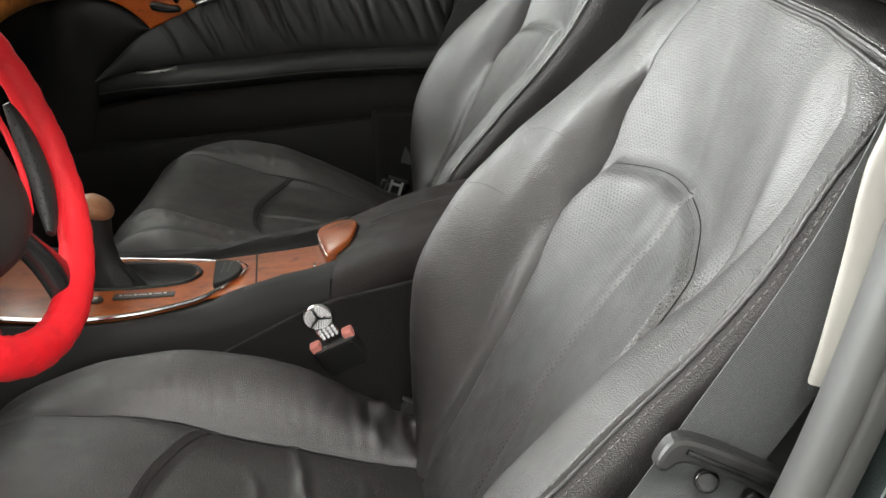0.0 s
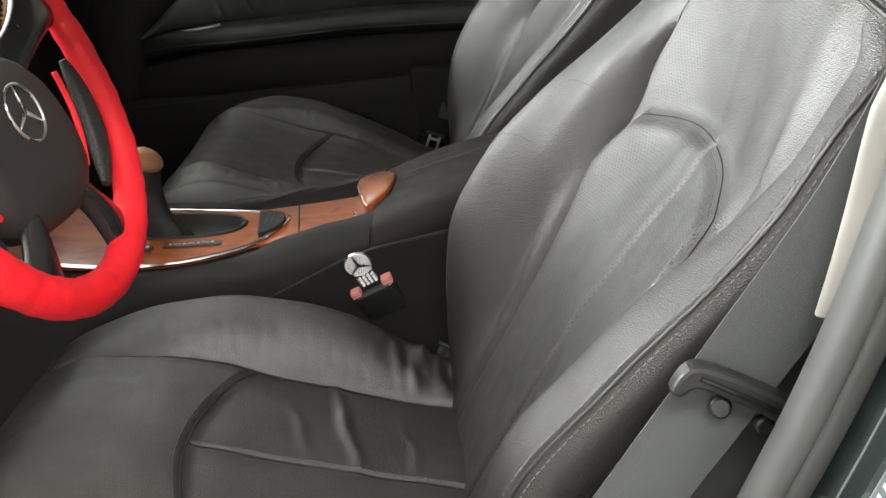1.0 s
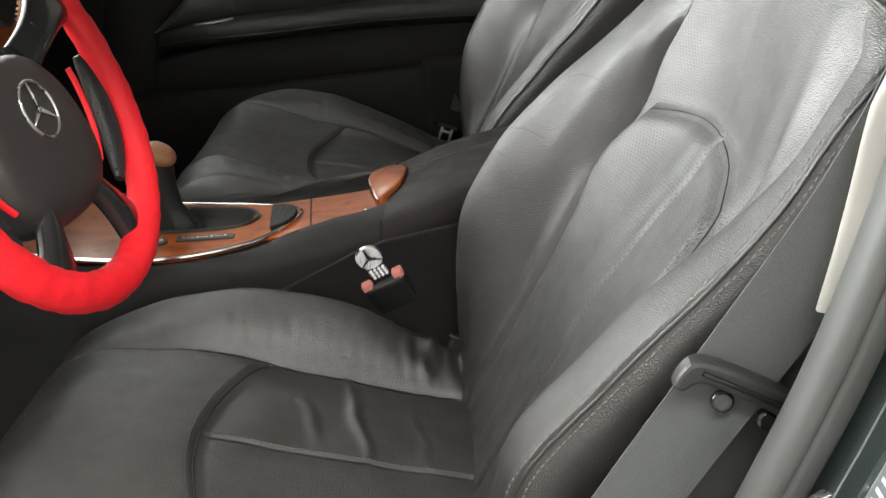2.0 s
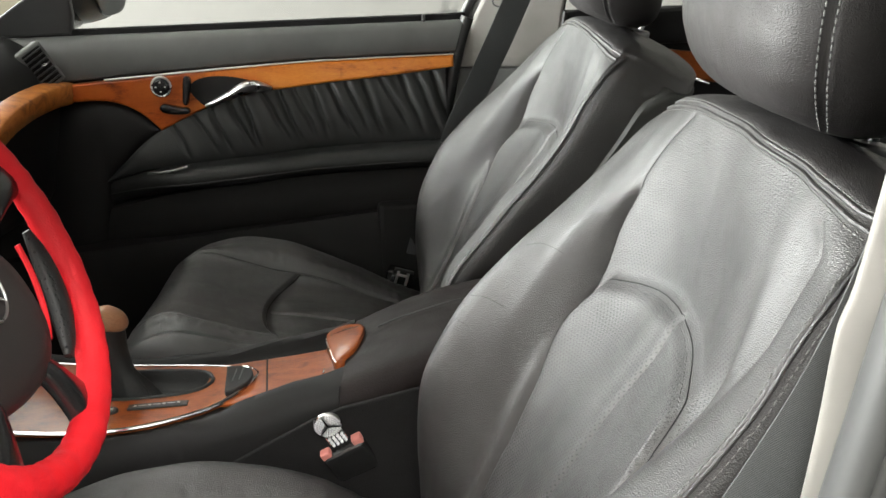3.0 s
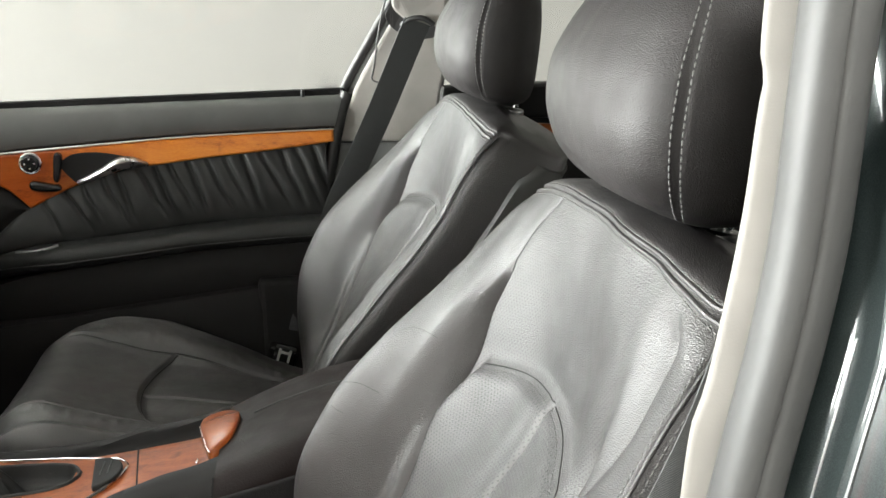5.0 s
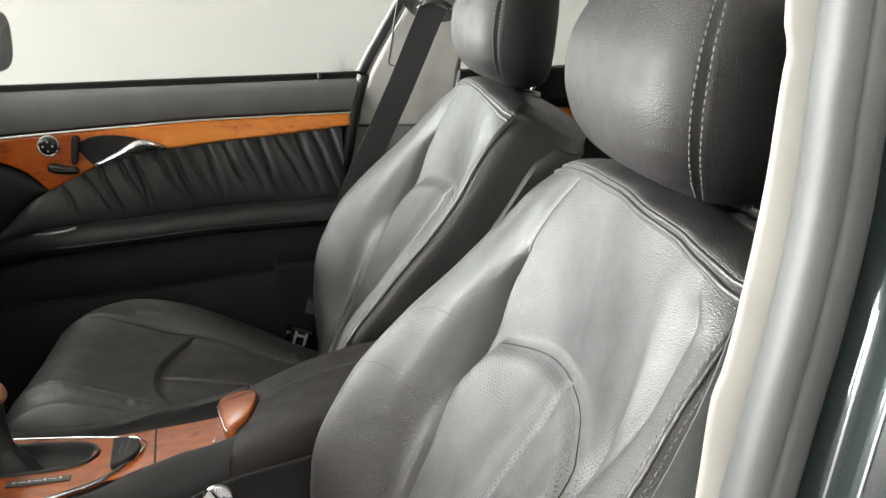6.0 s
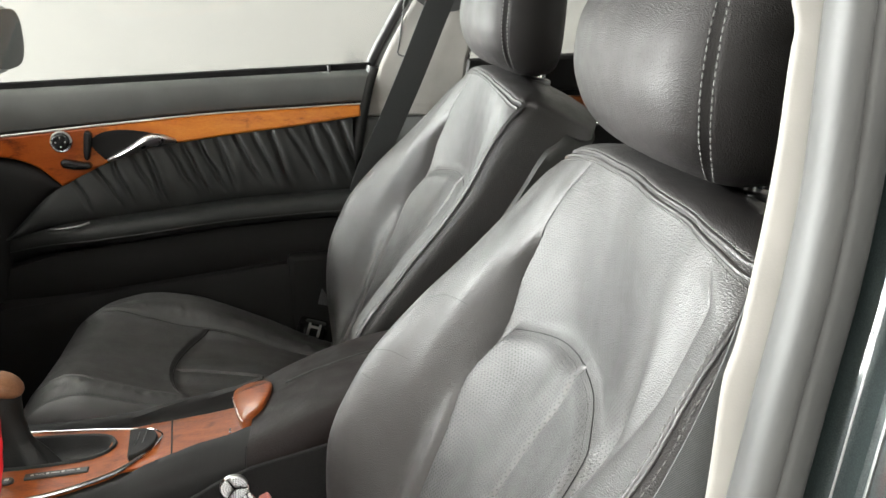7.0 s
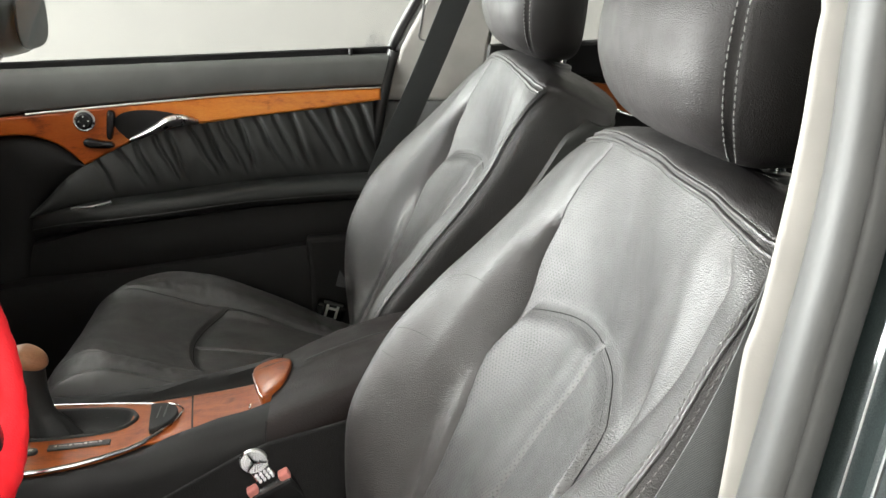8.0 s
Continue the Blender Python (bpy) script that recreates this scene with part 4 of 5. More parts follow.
belt1 = thing("seat_belt", "grey webbing seat belt hanging from the cream pillar", "seat belt", (0.2, 0.69, 0.6), "seat belts")
part("webbing", local(belt1, ribbon([(0.262, 0.628, 0.892), (0.246, 0.640, 0.855), (0.205, 0.660, 0.76), (0.160, 0.672, 0.665), (0.120, 0.676, 0.585), (0.075, 0.670, 0.47), (0.04, 0.65, 0.36)], [0.046, 0.046, 0.045, 0.045, 0.046], BELT, "webbing", 0.0014, 60, (0.25, -0.96, 0.1))), BELT, belt1)

part("belt_loop", local(belt1, tube(spline([(0.236, 0.634, 0.886), (0.250, 0.624, 0.896), (0.270, 0.618, 0.897), (0.288, 0.618, 0.886)], 20), 0.0045, BLACK, "belt_loop", 10)), BLACK, belt1, "black belt loop")

# rear passenger door behind the pillar
rear = thing("door_2", "dark rear car door with red-brown wood trim", "car door", (0.6, 0.72, 0.4), kind="structure")


def on_rear(name, data, mat, label="", parent=None):
    return part(name, local(rear, data), mat, parent or rear, label)


on_rear("door_card", slab([(0.296, 0.05), (1.10, 0.05), (1.10, 0.775), (0.31, 0.772)], xz_to(0.775), 0.05, 0.008), DARK)
on_rear("upper_pad", slab([(0.300, 0.712), (1.10, 0.712), (1.10, 0.778), (0.312, 0.776)], xz_to(0.728), 0.020, 0.008), DARK)
on_rear("wood_trim", slab([tuple(p) for p in spline([(0.34, 0.702), (0.48, 0.703), (0.54, 0.697), (0.62, 0.692), (0.66, 0.66), (0.60, 0.640), (0.545, 0.652), (0.512, 0.674), (0.45, 0.684), (0.34, 0.686)], 60, True)], xz_to(0.722), 0.012, 0.003), WOOD_RED, "red-brown burl wood trim")
on_rear("door_handle", tube(spline([(0.505, 0.700, 0.660), (0.520, 0.694, 0.657), (0.545, 0.692, 0.650), (0.565, 0.70, 0.642)], 20), 0.0055, CHROME, "door_handle", 12, 0.7), CHROME, "chrome interior door pull")
on_rear("window_frame", tube([(0.306, 0.735, 0.775), (0.320, 0.705, 0.86), (0.36, 0.66, 1.02)], 0.010, BLACK, "window_frame", 8), BLACK)
rg = on_rear("pane", slab([(0.30, 0.765), (1.08, 0.770), (1.0, 1.04), (0.37, 1.05)], lambda a, b, c: (a, 0.745 - 0.30 * (b - 0.77) - c, b), 0.004, 0), GLASS, "clear rear side window")
rg.visible_shadow = False
on_rear("window_bar", tube([(0.655, 0.742, 0.77), (0.650, 0.66, 1.05)], 0.006, GREY, "window_bar", 8), GREY)

# rear bench, in the dark behind the front seats
bench = thing("rear_bench", "black leather rear bench in shade", "car seat", (0.95, 0, 0))


def bench_mesh(pts, y0, y1, name):
    rings = []
    for y in np.linspace(y0, y1, 24):
        k = 1 - 0.06 * (2 * (y - y0) / (y1 - y0) - 1) ** 6
        rings.append([(x, y, 0.2 + (z - 0.2) * k) for x, z in pts])
    return tidy(loft(rings, PLEAT, name), 60)


prof_c = spline([(0.70, 0.22), (0.66, 0.30), (0.67, 0.36), (0.72, 0.385), (0.9, 0.36), (1.08, 0.33), (1.10, 0.22)], 40, True)
prof_b = spline([(1.06, 0.33), (1.13, 0.50), (1.22, 0.70), (1.27, 0.76), (1.34, 0.74), (1.30, 0.5), (1.2, 0.3)], 40, True)
part("bench_cushion", local(bench, bench_mesh(prof_c, -0.64, 0.64, "bench_cushion")), PLEAT, bench)
part("bench_back", local(bench, bench_mesh(prof_b, -0.64, 0.64, "bench_back")), PLEAT, bench)

# the mirror's dark reflection is put into the base colour
MIRROR_TONE = Nodes("dark_mirror_tone").set(Roughness=0.10, Specular_IOR_Level=0.08, **{"Base_Color": (0.012, 0.014, 0.016, 1)}).mat
# outside mirror seen through the glass
om = thing("side_mirror", "dark green outside mirror on the passenger door", "car mirror", (-0.588, 0.93, 0.82))
shell = []
for t in np.linspace(0, 1, 14):
    x = -0.653 + 0.12 * t
    k = math.sqrt(max(1 - (1.35 * (t - 0.42)) ** 4, 0.05))
    ring = [(x, 0.93 + 0.115 * k * math.copysign(abs(math.cos(a)) ** 0.6, math.cos(a)), 0.838 + 0.068 * k * math.copysign(abs(math.sin(a)) ** 0.7, math.sin(a))) for a in np.linspace(0, 2 * np.pi, 36, endpoint=False)]
    shell.append(ring)
part("mirror_housing", local(om, tidy(loft(shell, BLACK, "mirror_housing"))), BLACK, om)
part("mirror_glass", local(om, slab([(0.93 + 0.098 * math.copysign(abs(math.cos(a)) ** 0.6, math.cos(a)), 0.838 + 0.055 * math.copysign(abs(math.sin(a)) ** 0.7, math.sin(a))) for a in np.linspace(0, 2 * np.pi, 36, endpoint=False)], lambda a, b, c: (-0.529 + c, a, b), 0.004, 0.001)), MIRROR_TONE, om, "mirror glass coloured dark for what it reflects")
part("mirror_foot", local(om, box((-0.60, 0.80, 0.785), (0.07, 0.14, 0.035), 0.012, 3)), GLOSS, om)

# ---- centre console ----
console = thing("centre_console", "black centre console with burl wood and chrome edging", "console", (0, 0, 0.05))


def on_console(name, data, mat, label="", parent=None):
    return part(name, local(console, data), mat, parent or console, label)


def top_z(x):
    return float(cub([-0.62, -0.5, -0.42, -0.3, -0.2, -0.15, -0.07, -0.03, 0.3], [0.50, 0.455, 0.424, 0.416, 0.418, 0.426, 0.441, 0.452, 0.46], x))


def half(x):
    return float(cub([-0.62, -0.45, -0.31, -0.2, -0.1, -0.04, 0.3], [0.14, 0.118, 0.112, 0.104, 0.094, 0.092, 0.095], x))


rings = []
for x in np.linspace(-0.62, -0.036, 120):
    zt, h = top_z(x), half(x)
    lip = 0.012 * float(smooth(-0.32, -0.10, x))
    near = float(cub([-0.62, -0.36, -0.306, -0.271, -0.239, -0.197, -0.15, -0.10], [0.110, 0.110, 0.107, 0.101, 0.091, 0.072, 0.058, 0.052], x))
    side = max(h, near + 0.022)
    edge_up = 0.012 * float(smooth(-0.21, -0.10, x))
    left = spline([(0, zt - 0.002), (near - 0.006, zt - 0.002), (near + 0.003, zt + 0.001 + edge_up), (near + 0.011, zt + 0.001 + edge_up), (side - 0.004, zt - 0.010 + 0.6 * edge_up), (side + 0.003, zt - 0.035), (side + 0.010, zt - 0.10), (side + 0.016, 0.06)], 60)
    right = spline([(0, zt - 0.002), (h - 0.040, zt - 0.002), (h - 0.030, zt + 0.004 + lip), (h - 0.018, zt + 0.005 + lip), (h - 0.004, zt - 0.006 + lip), (h + 0.004, zt - 0.035), (h + 0.012, zt - 0.10), (h + 0.02, 0.06)], 60)
    ring = np.vstack([right, np.c_[-left[::-1, 0], left[::-1, 1]]])
    rings.append([(x, y, z) for y, z in ring])


def open_well(me, k):
    """Cut the lever's well out of a plate or the body's top."""
    bm = bmesh.new()
    bm.from_mesh(me)
    gone = []
    for f in bm.faces:
        c = f.calc_center_median()
        w = float(np.interp(c.x, gate_side[:, 0], gate_side[:, 1], 0, 0)) * k
        if -0.366 < c.x < -0.211 and abs(c.y - 0.012) < w and c.z > 0.38:
            gone.append(f)
    bmesh.ops.delete(bm, geom=gone, context="FACES")
    bm.to_mesh(me)
    bm.free()
    return me


gate_side = spline([(-0.375, 0.022), (-0.365, 0.036), (-0.33, 0.042), (-0.25, 0.037), (-0.216, 0.026), (-0.203, 0.006), (-0.203, 0.0)], 40)
on_console("console_body", open_well(tidy(loft(rings, DARK, "console_body"), 50), 0.86), DARK, "black soft console body")
rings = []
for x in np.linspace(-0.040, 0.42, 50):
    h = half(x) + 0.006
    zt = float(cub([-0.04, 0.1, 0.42], [0.448, 0.478, 0.49], x))
    right = spline([(0, zt), (h - 0.03, zt), (h - 0.004, zt - 0.004), (h + 0.002, zt - 0.03), (h + 0.012, zt - 0.1), (h + 0.02, 0.06)], 30)
    ring = np.vstack([right, np.c_[-right[::-1, 0], right[::-1, 1]]])
    rings.append([(x, y, z) for y, z in ring])
on_console("console_rear", tidy(loft(rings, DARK, "console_rear"), 50), DARK)
for s in (-1, 1):
    on_console("side_carpet", slab([tuple(p) for p in [(-0.30, 0.06), (0.40, 0.06), (0.40, 0.470), (0.05, 0.462), (-0.041, 0.441), (-0.075, 0.428), (-0.183, 0.372), (-0.30, 0.30)]], lambda a, b, c, s=s: (a, s * (0.108 + 0.03 * (0.44 - b) + c), b), 0.006, 0.002), CARPET, "black carpeted console side")

# boat-shaped veneer plate with bright edge
near_side = spline([(-0.60, 0.104), (-0.45, 0.107), (-0.36, 0.107), (-0.306, 0.104), (-0.271, 0.098), (-0.239, 0.087), (-0.197, 0.063), (-0.170, 0.037), (-0.156, 0.014), (-0.150, -0.006)], 70)
far_side = spline([(-0.60, 0.078), (-0.45, 0.074), (-0.36, 0.072), (-0.313, 0.070), (-0.276, 0.066), (-0.232, 0.060), (-0.195, 0.050), (-0.170, 0.038), (-0.156, 0.023), (-0.150, 0.010)], 70)


def on_top(lift):
    return lambda a, b, c: (a, b, top_z(a) + lift + c)


def draped(outline2, lift, thick, mat, name, n=70, cells=26, shear=0.0):
    """A plate that follows the console's top between two edges given for each x."""
    xs = np.linspace(outline2[0][0], outline2[-1][0], n)
    o = np.array(outline2)
    lo, hi = np.interp(xs, o[:, 0], o[:, 1]), np.interp(xs, o[:, 0], o[:, 2])
    rings = []
    for x, a, b in zip(xs, lo, hi):
        z = top_z(x) + lift
        ring = [(x - shear * (a + (b - a) * t), a + (b - a) * t, z + thick - (0.0015 if t in (0, 1) else 0)) for t in np.linspace(0, 1, cells)]
        ring += [(x - shear * b, b, z), (x - shear * a, a, z)]
        rings.append(ring)
    return tidy(loft(rings, mat, name), 50)


edge = [(x, -a, float(np.interp(x, far_side[:, 0], far_side[:, 1]))) for x, a in near_side]
on_console("wood_plate", open_well(draped(edge, 0.0, 0.005, WOOD_RED, "wood_plate", 150, 70), 0.90), WOOD_RED, "lacquered red-brown burl wood plate")
rim3 = [(x, -y - 0.001, top_z(x) + 0.0050) for x, y in near_side] + [(x, y + 0.001, top_z(x) + 0.0045) for x, y in far_side[::-1]]
on_console("chrome_edge", tube(rim3, [0.0026] * 66 + [0.0022, 0.0019, 0.0017, 0.0015] + [0.0013] * 70, CHROME, "chrome_edge", 8), CHROME, "bright chrome edge round the wood plate")
lid = [(-0.137, -0.049, 0.049), (-0.12, -0.047, 0.047), (-0.08, -0.041, 0.041), (-0.052, -0.036, 0.036)]
skirt = [(-0.196, -0.052, 0.060), (-0.18, -0.053, 0.057), (-0.139, -0.049, 0.050)]
on_console("wood_surround", draped(skirt, 0.0, 0.0040, WOOD_RED, "wood_surround", 20, 26, 0.13), WOOD_RED)
wl = on_console("wood_lid", draped(lid, 0.0005, 0.004, WOOD_RED, "wood_lid", 40, 26, 0.13), WOOD_RED, "red-brown wood lid of the storage box")
on_console("lid_catch", box((-0.068, -0.030, top_z(-0.068) + 0.0062), (0.0030, 0.011, 0.0030), 0.0012), CHROME, "small chrome catch", wl)

on_console("lid_gap", tube([(-0.138 - 0.13 * y, y, top_z(-0.138) + 0.0040) for y in np.linspace(-0.049, 0.049, 12)], 0.0011, CARPET, "lid_gap", 6), CARPET)

# coin tray button: half-moon
moon = [(-0.187, -0.033)] + [(-0.187 + 0.033 * math.sin(t), 0.000 - 0.038 * math.cos(t)) for t in np.linspace(0.05, np.pi - 0.05, 24)] + [(-0.187, 0.037)]
moon = [(x - 0.13 * y, y) for x, y in moon]
tray = on_console("round_tray", slab(moon, on_top(0.005), 0.006, 0.002), DARK, "half-moon black flap in the wood")
for x in (-0.177, -0.169):
    on_console("flap_mark", box((x, 0.004, top_z(x) + 0.0118), (0.0014, 0.034, 0.0008), 0.0003), BLACK, "", tray)

# gear lever in its gate
gate = [tuple(p) for p in gate_side] + [(x, -y) for x, y in gate_side[::-1][1:]]
gate = [(x, y + 0.012) for x, y in gate]
well = bmesh.new()
rows = []
for k, dz in ((1.0, -0.0010), (0.985, 0.0022), (0.94, 0.0030), (0.88, 0.0005), (0.80, -0.0090), (0.66, -0.0170), (0.45, -0.0190)):
    rows.append([well.verts.new((-0.29 + (x + 0.29) * (0.5 + 0.5 * k), 0.012 + (y - 0.012) * k, top_z(-0.29 + (x + 0.29) * (0.5 + 0.5 * k)) + 0.0052 + dz)) for x, y in gate])
for r0, r1 in zip(rows, rows[1:]):
    for i in range(len(gate)):
        well.faces.new((r0[i - 1], r0[i], r1[i], r1[i - 1])).smooth = True
well.faces.new(rows[-1])
on_console("lever_gate", well, ARM_SKIN, "black leather well round the gear lever")
# the lever: creased boot, slim neck, grip that widens to the wooden cap
LZ = [0.402, 0.416, 0.431, 0.440, 0.452, 0.466, 0.480, 0.494, 0.504, 0.511]
LX = [-0.308, -0.309, -0.311, -0.3125, -0.315, -0.3185, -0.3205, -0.3210, -0.3205, -0.320]
LR = [0.027, 0.0215, 0.0165, 0.0148, 0.0150, 0.0160, 0.0175, 0.0182, 0.0170, 0.0135]
rings = []
for z in np.linspace(0.402, 0.511, 50):
    x, r = float(cub(LZ, LX, z)), float(cub(LZ, LR, z))
    fold = float(smooth(0.446, 0.424, z))
    rings.append([(x + (1.15 + 0.35 * fold) * r * (1 + 0.10 * fold * math.sin(7 * a)) * math.cos(a), 0.012 + r * (1 + 0.10 * fold * math.sin(5 * a + 1)) * math.sin(a), z) for a in np.linspace(0, 2 * np.pi, 40, endpoint=False)])
lever = on_console("gear_lever", tidy(loft(rings, ARM_SKIN, "gear_lever"), 60), ARM_SKIN, "black leather wrapped gear lever")
rings = []
for t in np.linspace(0, np.pi, 20):
    r = 0.0010 + 0.0205 * math.sin(t) ** 0.75
    z = 0.5075 - 0.0135 * math.cos(t)
    rings.append([(-0.3195 + 1.12 * r * math.cos(a), 0.012 + r * math.sin(a), z - 0.30 * max(r * math.cos(a), 0)) for a in np.linspace(0, 2 * np.pi, 28, endpoint=False)])
on_console("lever_knob", tidy(loft(rings, WOOD_PALE, "lever_knob")), WOOD_PALE, "pale wood top of the gear lever", lever)
ind = on_console("gear_display", box((-0.256, -0.048, top_z(-0.256) + 0.0062), (0.067, 0.012, 0.003), 0.001, 2, Euler((0, 0, radians(5))).to_matrix()), BLACK, "dark gear position display")
for i, x in enumerate((-0.281, -0.265, -0.249, -0.233)):
    on_console("display_mark", box((x, -0.0502 + i * 0.0014, top_z(x) + 0.0080), (0.0032, 0.0032, 0.0006), 0), PRINT, "", ind)
for i, x in enumerate((-0.273, -0.257, -0.241)):
    on_console("display_mark", box((x, -0.0495 + i * 0.0014, top_z(x) + 0.0080), (0.009, 0.0009, 0.0006), 0), PRINT, "", ind)
mode = on_console("mode_button", cyl((-0.306, -0.057, top_z(-0.306) + 0.004), (-0.306, -0.057, top_z(-0.306) + 0.0085), 0.0075, 24, 0.0015), BLACK, "small round black button")
on_console("button_mark", box((-0.306, -0.057, top_z(-0.306) + 0.0088), (0.0045, 0.0045, 0.0005), 0), PRINT, "", mode)

# armrest with wooden latch
ar = []
for x in np.linspace(-0.040, 0.40, 60):
    zt = float(cub([-0.040, -0.02, 0.03, 0.10, 0.2, 0.40], [0.4655, 0.4745, 0.494, 0.512, 0.522, 0.525], x))
    h = float(cub([-0.040, -0.01, 0.05, 0.4], [0.098, 0.099, 0.101, 0.104], x))
    f = float(smooth(0.06, -0.040, x))
    zl = zt - 0.050 - 0.050 * f
    right = spline([(0, zt + 0.002), (h * 0.5, zt + 0.001 - 0.001 * f), (h - 0.020, zt - 0.003 - 0.002 * f), (h - 0.004, zt - 0.011 - 0.003 * f), (h + 0.005 * f, zt - 0.026 - 0.008 * f), (h - 0.004 + 0.011 * f, zl + 0.004), (h - 0.012 + 0.010 * f, zl), (0, zl)], 30)
    ring = np.vstack([right, np.c_[-right[::-1, 0], right[::-1, 1]]])
    ar.append([(x - 0.004 * (abs(y) / 0.09) ** 2 * float(smooth(0.02, -0.04, x)), y, z + 0.0008 * noise.noise(Vector((x * 30, y * 30, z * 30)))) for y, z in ring])
arm = on_console("armrest", tidy(loft(ar, CONSOLE_SKIN, "armrest"), 60), CONSOLE_SKIN, "scuffed dark leather armrest lid")
on_console("front_joint", tube([(x - 0.0012, y - 0.0004, z + 0.0006) for x, y, z in ar[0] if y < -0.042 and z > 0.385 and z > 0.44 - 4.0 * (abs(y) - 0.09)], 0.0011, CARPET, "front_joint", 6), CARPET, "", arm)
seam = [(x, 0.012, float(cub([-0.040, -0.02, 0.03, 0.10, 0.2, 0.40], [0.4655, 0.4745, 0.494, 0.512, 0.522, 0.525], x)) + 0.0018) for x in np.linspace(-0.005, 0.38, 50)]
on_console("lid_joint", tube(seam, 0.0013, BLACK, "lid_joint", 6), BLACK, "", arm)
latch_o = spline([(-0.0515, -0.046), (-0.0605, -0.012), (-0.0685, 0.030), (-0.0665, 0.056), (-0.0490, 0.058), (-0.0300, 0.040), (-0.0215, 0.014), (-0.0280, -0.026), (-0.0400, -0.043)], 64, True)


def latch_place(a, b, c):
    return (a, b, 0.4675 + 0.36 * (a + 0.045) + 0.45 * c - 1.2 * (b - 0.005) ** 2)


def latch_mesh():
    bm = bmesh.new()
    ctr = np.array([-0.045, 0.006])
    prev = None
    for k, lift in ((1.0, -0.020), (1.0, 0.009), (0.96, 0.0115), (0.85, 0.0130), (0.55, 0.0142), (0.25, 0.0146)):
        row = [bm.verts.new(latch_place(*(ctr + (p - ctr) * k), lift)) for p in latch_o]
        if prev:
            for i in range(len(row)):
                bm.faces.new((prev[i - 1], prev[i], row[i], row[i - 1])).smooth = True
        prev = row
    bm.faces.new(prev)
    return bm


on_console("wood_latch", latch_mesh(), WOOD_RED, "lacquered wood armrest latch", arm)
on_console("latch_rim", tube([latch_place(-0.045 + (a + 0.045) * 1.015, 0.006 + (b - 0.006) * 1.015, 0.008) for a, b in latch_o[:21]], 0.0008, SATIN, "latch_rim", 8), SATIN, "", arm)
on_console("latch_joint", tube([latch_place(a, 0.034 - 0.20 * (a + 0.068), 0.0148 - 9.0 * (a + 0.045) ** 2) for a in np.linspace(-0.066, -0.025, 20)], 0.0007, BLACK, "latch_joint", 6), BLACK, "", arm)
on_console("lid_button", cyl((-0.024, 0.030, 0.466), (-0.023, 0.030, 0.474), 0.005, 16, 0.002), CHROME, "", arm)

# ---- belt buckles ----


def buckle(name, label, m, jewelled):
    b = thing(name, label, "belt buckle", (0, 0, 0), "belt buckles")
    b.matrix_world = m
    body = box((0, 0, -0.034), (0.052, 0.028, 0.068), 0.006, 3)
    part("buckle_body", body, GLOSS, b, "black plastic buckle")
    part("buckle_stalk", box((0.002, 0.002, -0.105), (0.034, 0.016, 0.09), 0.004), BLACK, b)
    if jewelled:
        for x in (-0.019, 0.019):
            part("release_button", box((x, -0.001, 0.001), (0.012, 0.021, 0.010), 0.002), PINK, b, "faded red release button")
        part("insert_tongue", box((0, 0, 0.006), (0.022, 0.004, 0.026), 0.001), CHROME, b)
        disc = part("jewelled_disc", cyl((0, -0.002, 0.031), (0, 0.003, 0.031), 0.0150, 48, 0.001), SATIN, b, "round disc set with clear stones")
        gems = bmesh.new()
        for i in range(1, 6):
            r = 0.0026 * i
            for j in range(int(2 * math.pi * r / 0.0027)):
                a = j * 0.0027 / r
                star = min(abs((math.degrees(a) - k + 180) % 360 - 180) for k in (90, 210, 330))
                if star * radians(1) * r < 0.0016:
                    continue
                bmesh.ops.create_icosphere(gems, subdivisions=1, radius=0.00125, matrix=Matrix.Translation((r * math.cos(a), -0.0028, 0.031 + r * math.sin(a))))
        tagged(part("stone_setting", gems, CRYSTAL, disc, "clear cut stones"), kind="stuff")
        for k in (90, 210, 330):
            a = radians(k)
            d = Vector((math.cos(a), 0, math.sin(a)))
            part("badge_arm", cyl(Vector((0, -0.003, 0.031)), Vector((0, -0.003, 0.031)) + d * 0.0135, 0.0014, 8, 0, 0.0004), GLOSS, disc)
        row = bmesh.new()
        for i in range(4):
            for j in range(3):
                bmesh.ops.create_icosphere(row, subdivisions=1, radius=0.0021, matrix=Matrix.Translation((-0.0075 + i * 0.005, -0.0028, 0.0045 + j * 0.0046)))
        tagged(part("stone_setting", row, CRYSTAL, disc, "clear cut stones"), kind="stuff")
    else:
        for x in (-0.009, 0.009):
            part("tongue_bar", box((x, -0.030, 0.000), (0.0045, 0.003, 0.026), 0.001), BRUSHED, b, "chrome tongue")
        part("tongue_bar", box((0, -0.0302, 0.005), (0.022, 0.003, 0.0045), 0.001), BRUSHED, b, "chrome tongue")
        part("tongue_plate", box((0, -0.0305, 0.0155), (0.034, 0.003, 0.006), 0.001), BLACK, b)
        part("tongue_holder", box((0, -0.020, -0.014), (0.034, 0.018, 0.030), 0.003), GLOSS, b)
    return b


buckle("belt_buckle", "black belt buckle with a jewelled insert beside the console", Matrix.Translation((-0.045, -0.112, 0.398)) @ Euler((radians(14), radians(-26), 0)).to_matrix().to_4x4(), True)
buckle("belt_buckle", "black belt buckle with a chrome tongue beside the door", Matrix.Translation((0.012, 0.618, 0.345)) @ Euler((radians(10), radians(18), 0)).to_matrix().to_4x4(), False)
pb = thing("belt_cover", "black plastic belt reel cover at the pillar foot", "belt cover", (0.0, 0.66, 0.3))
part("cover", local(pb, box((0.02, 0.665, 0.36), (0.10, 0.03, 0.20), 0.012, 3)), DARK, pb)

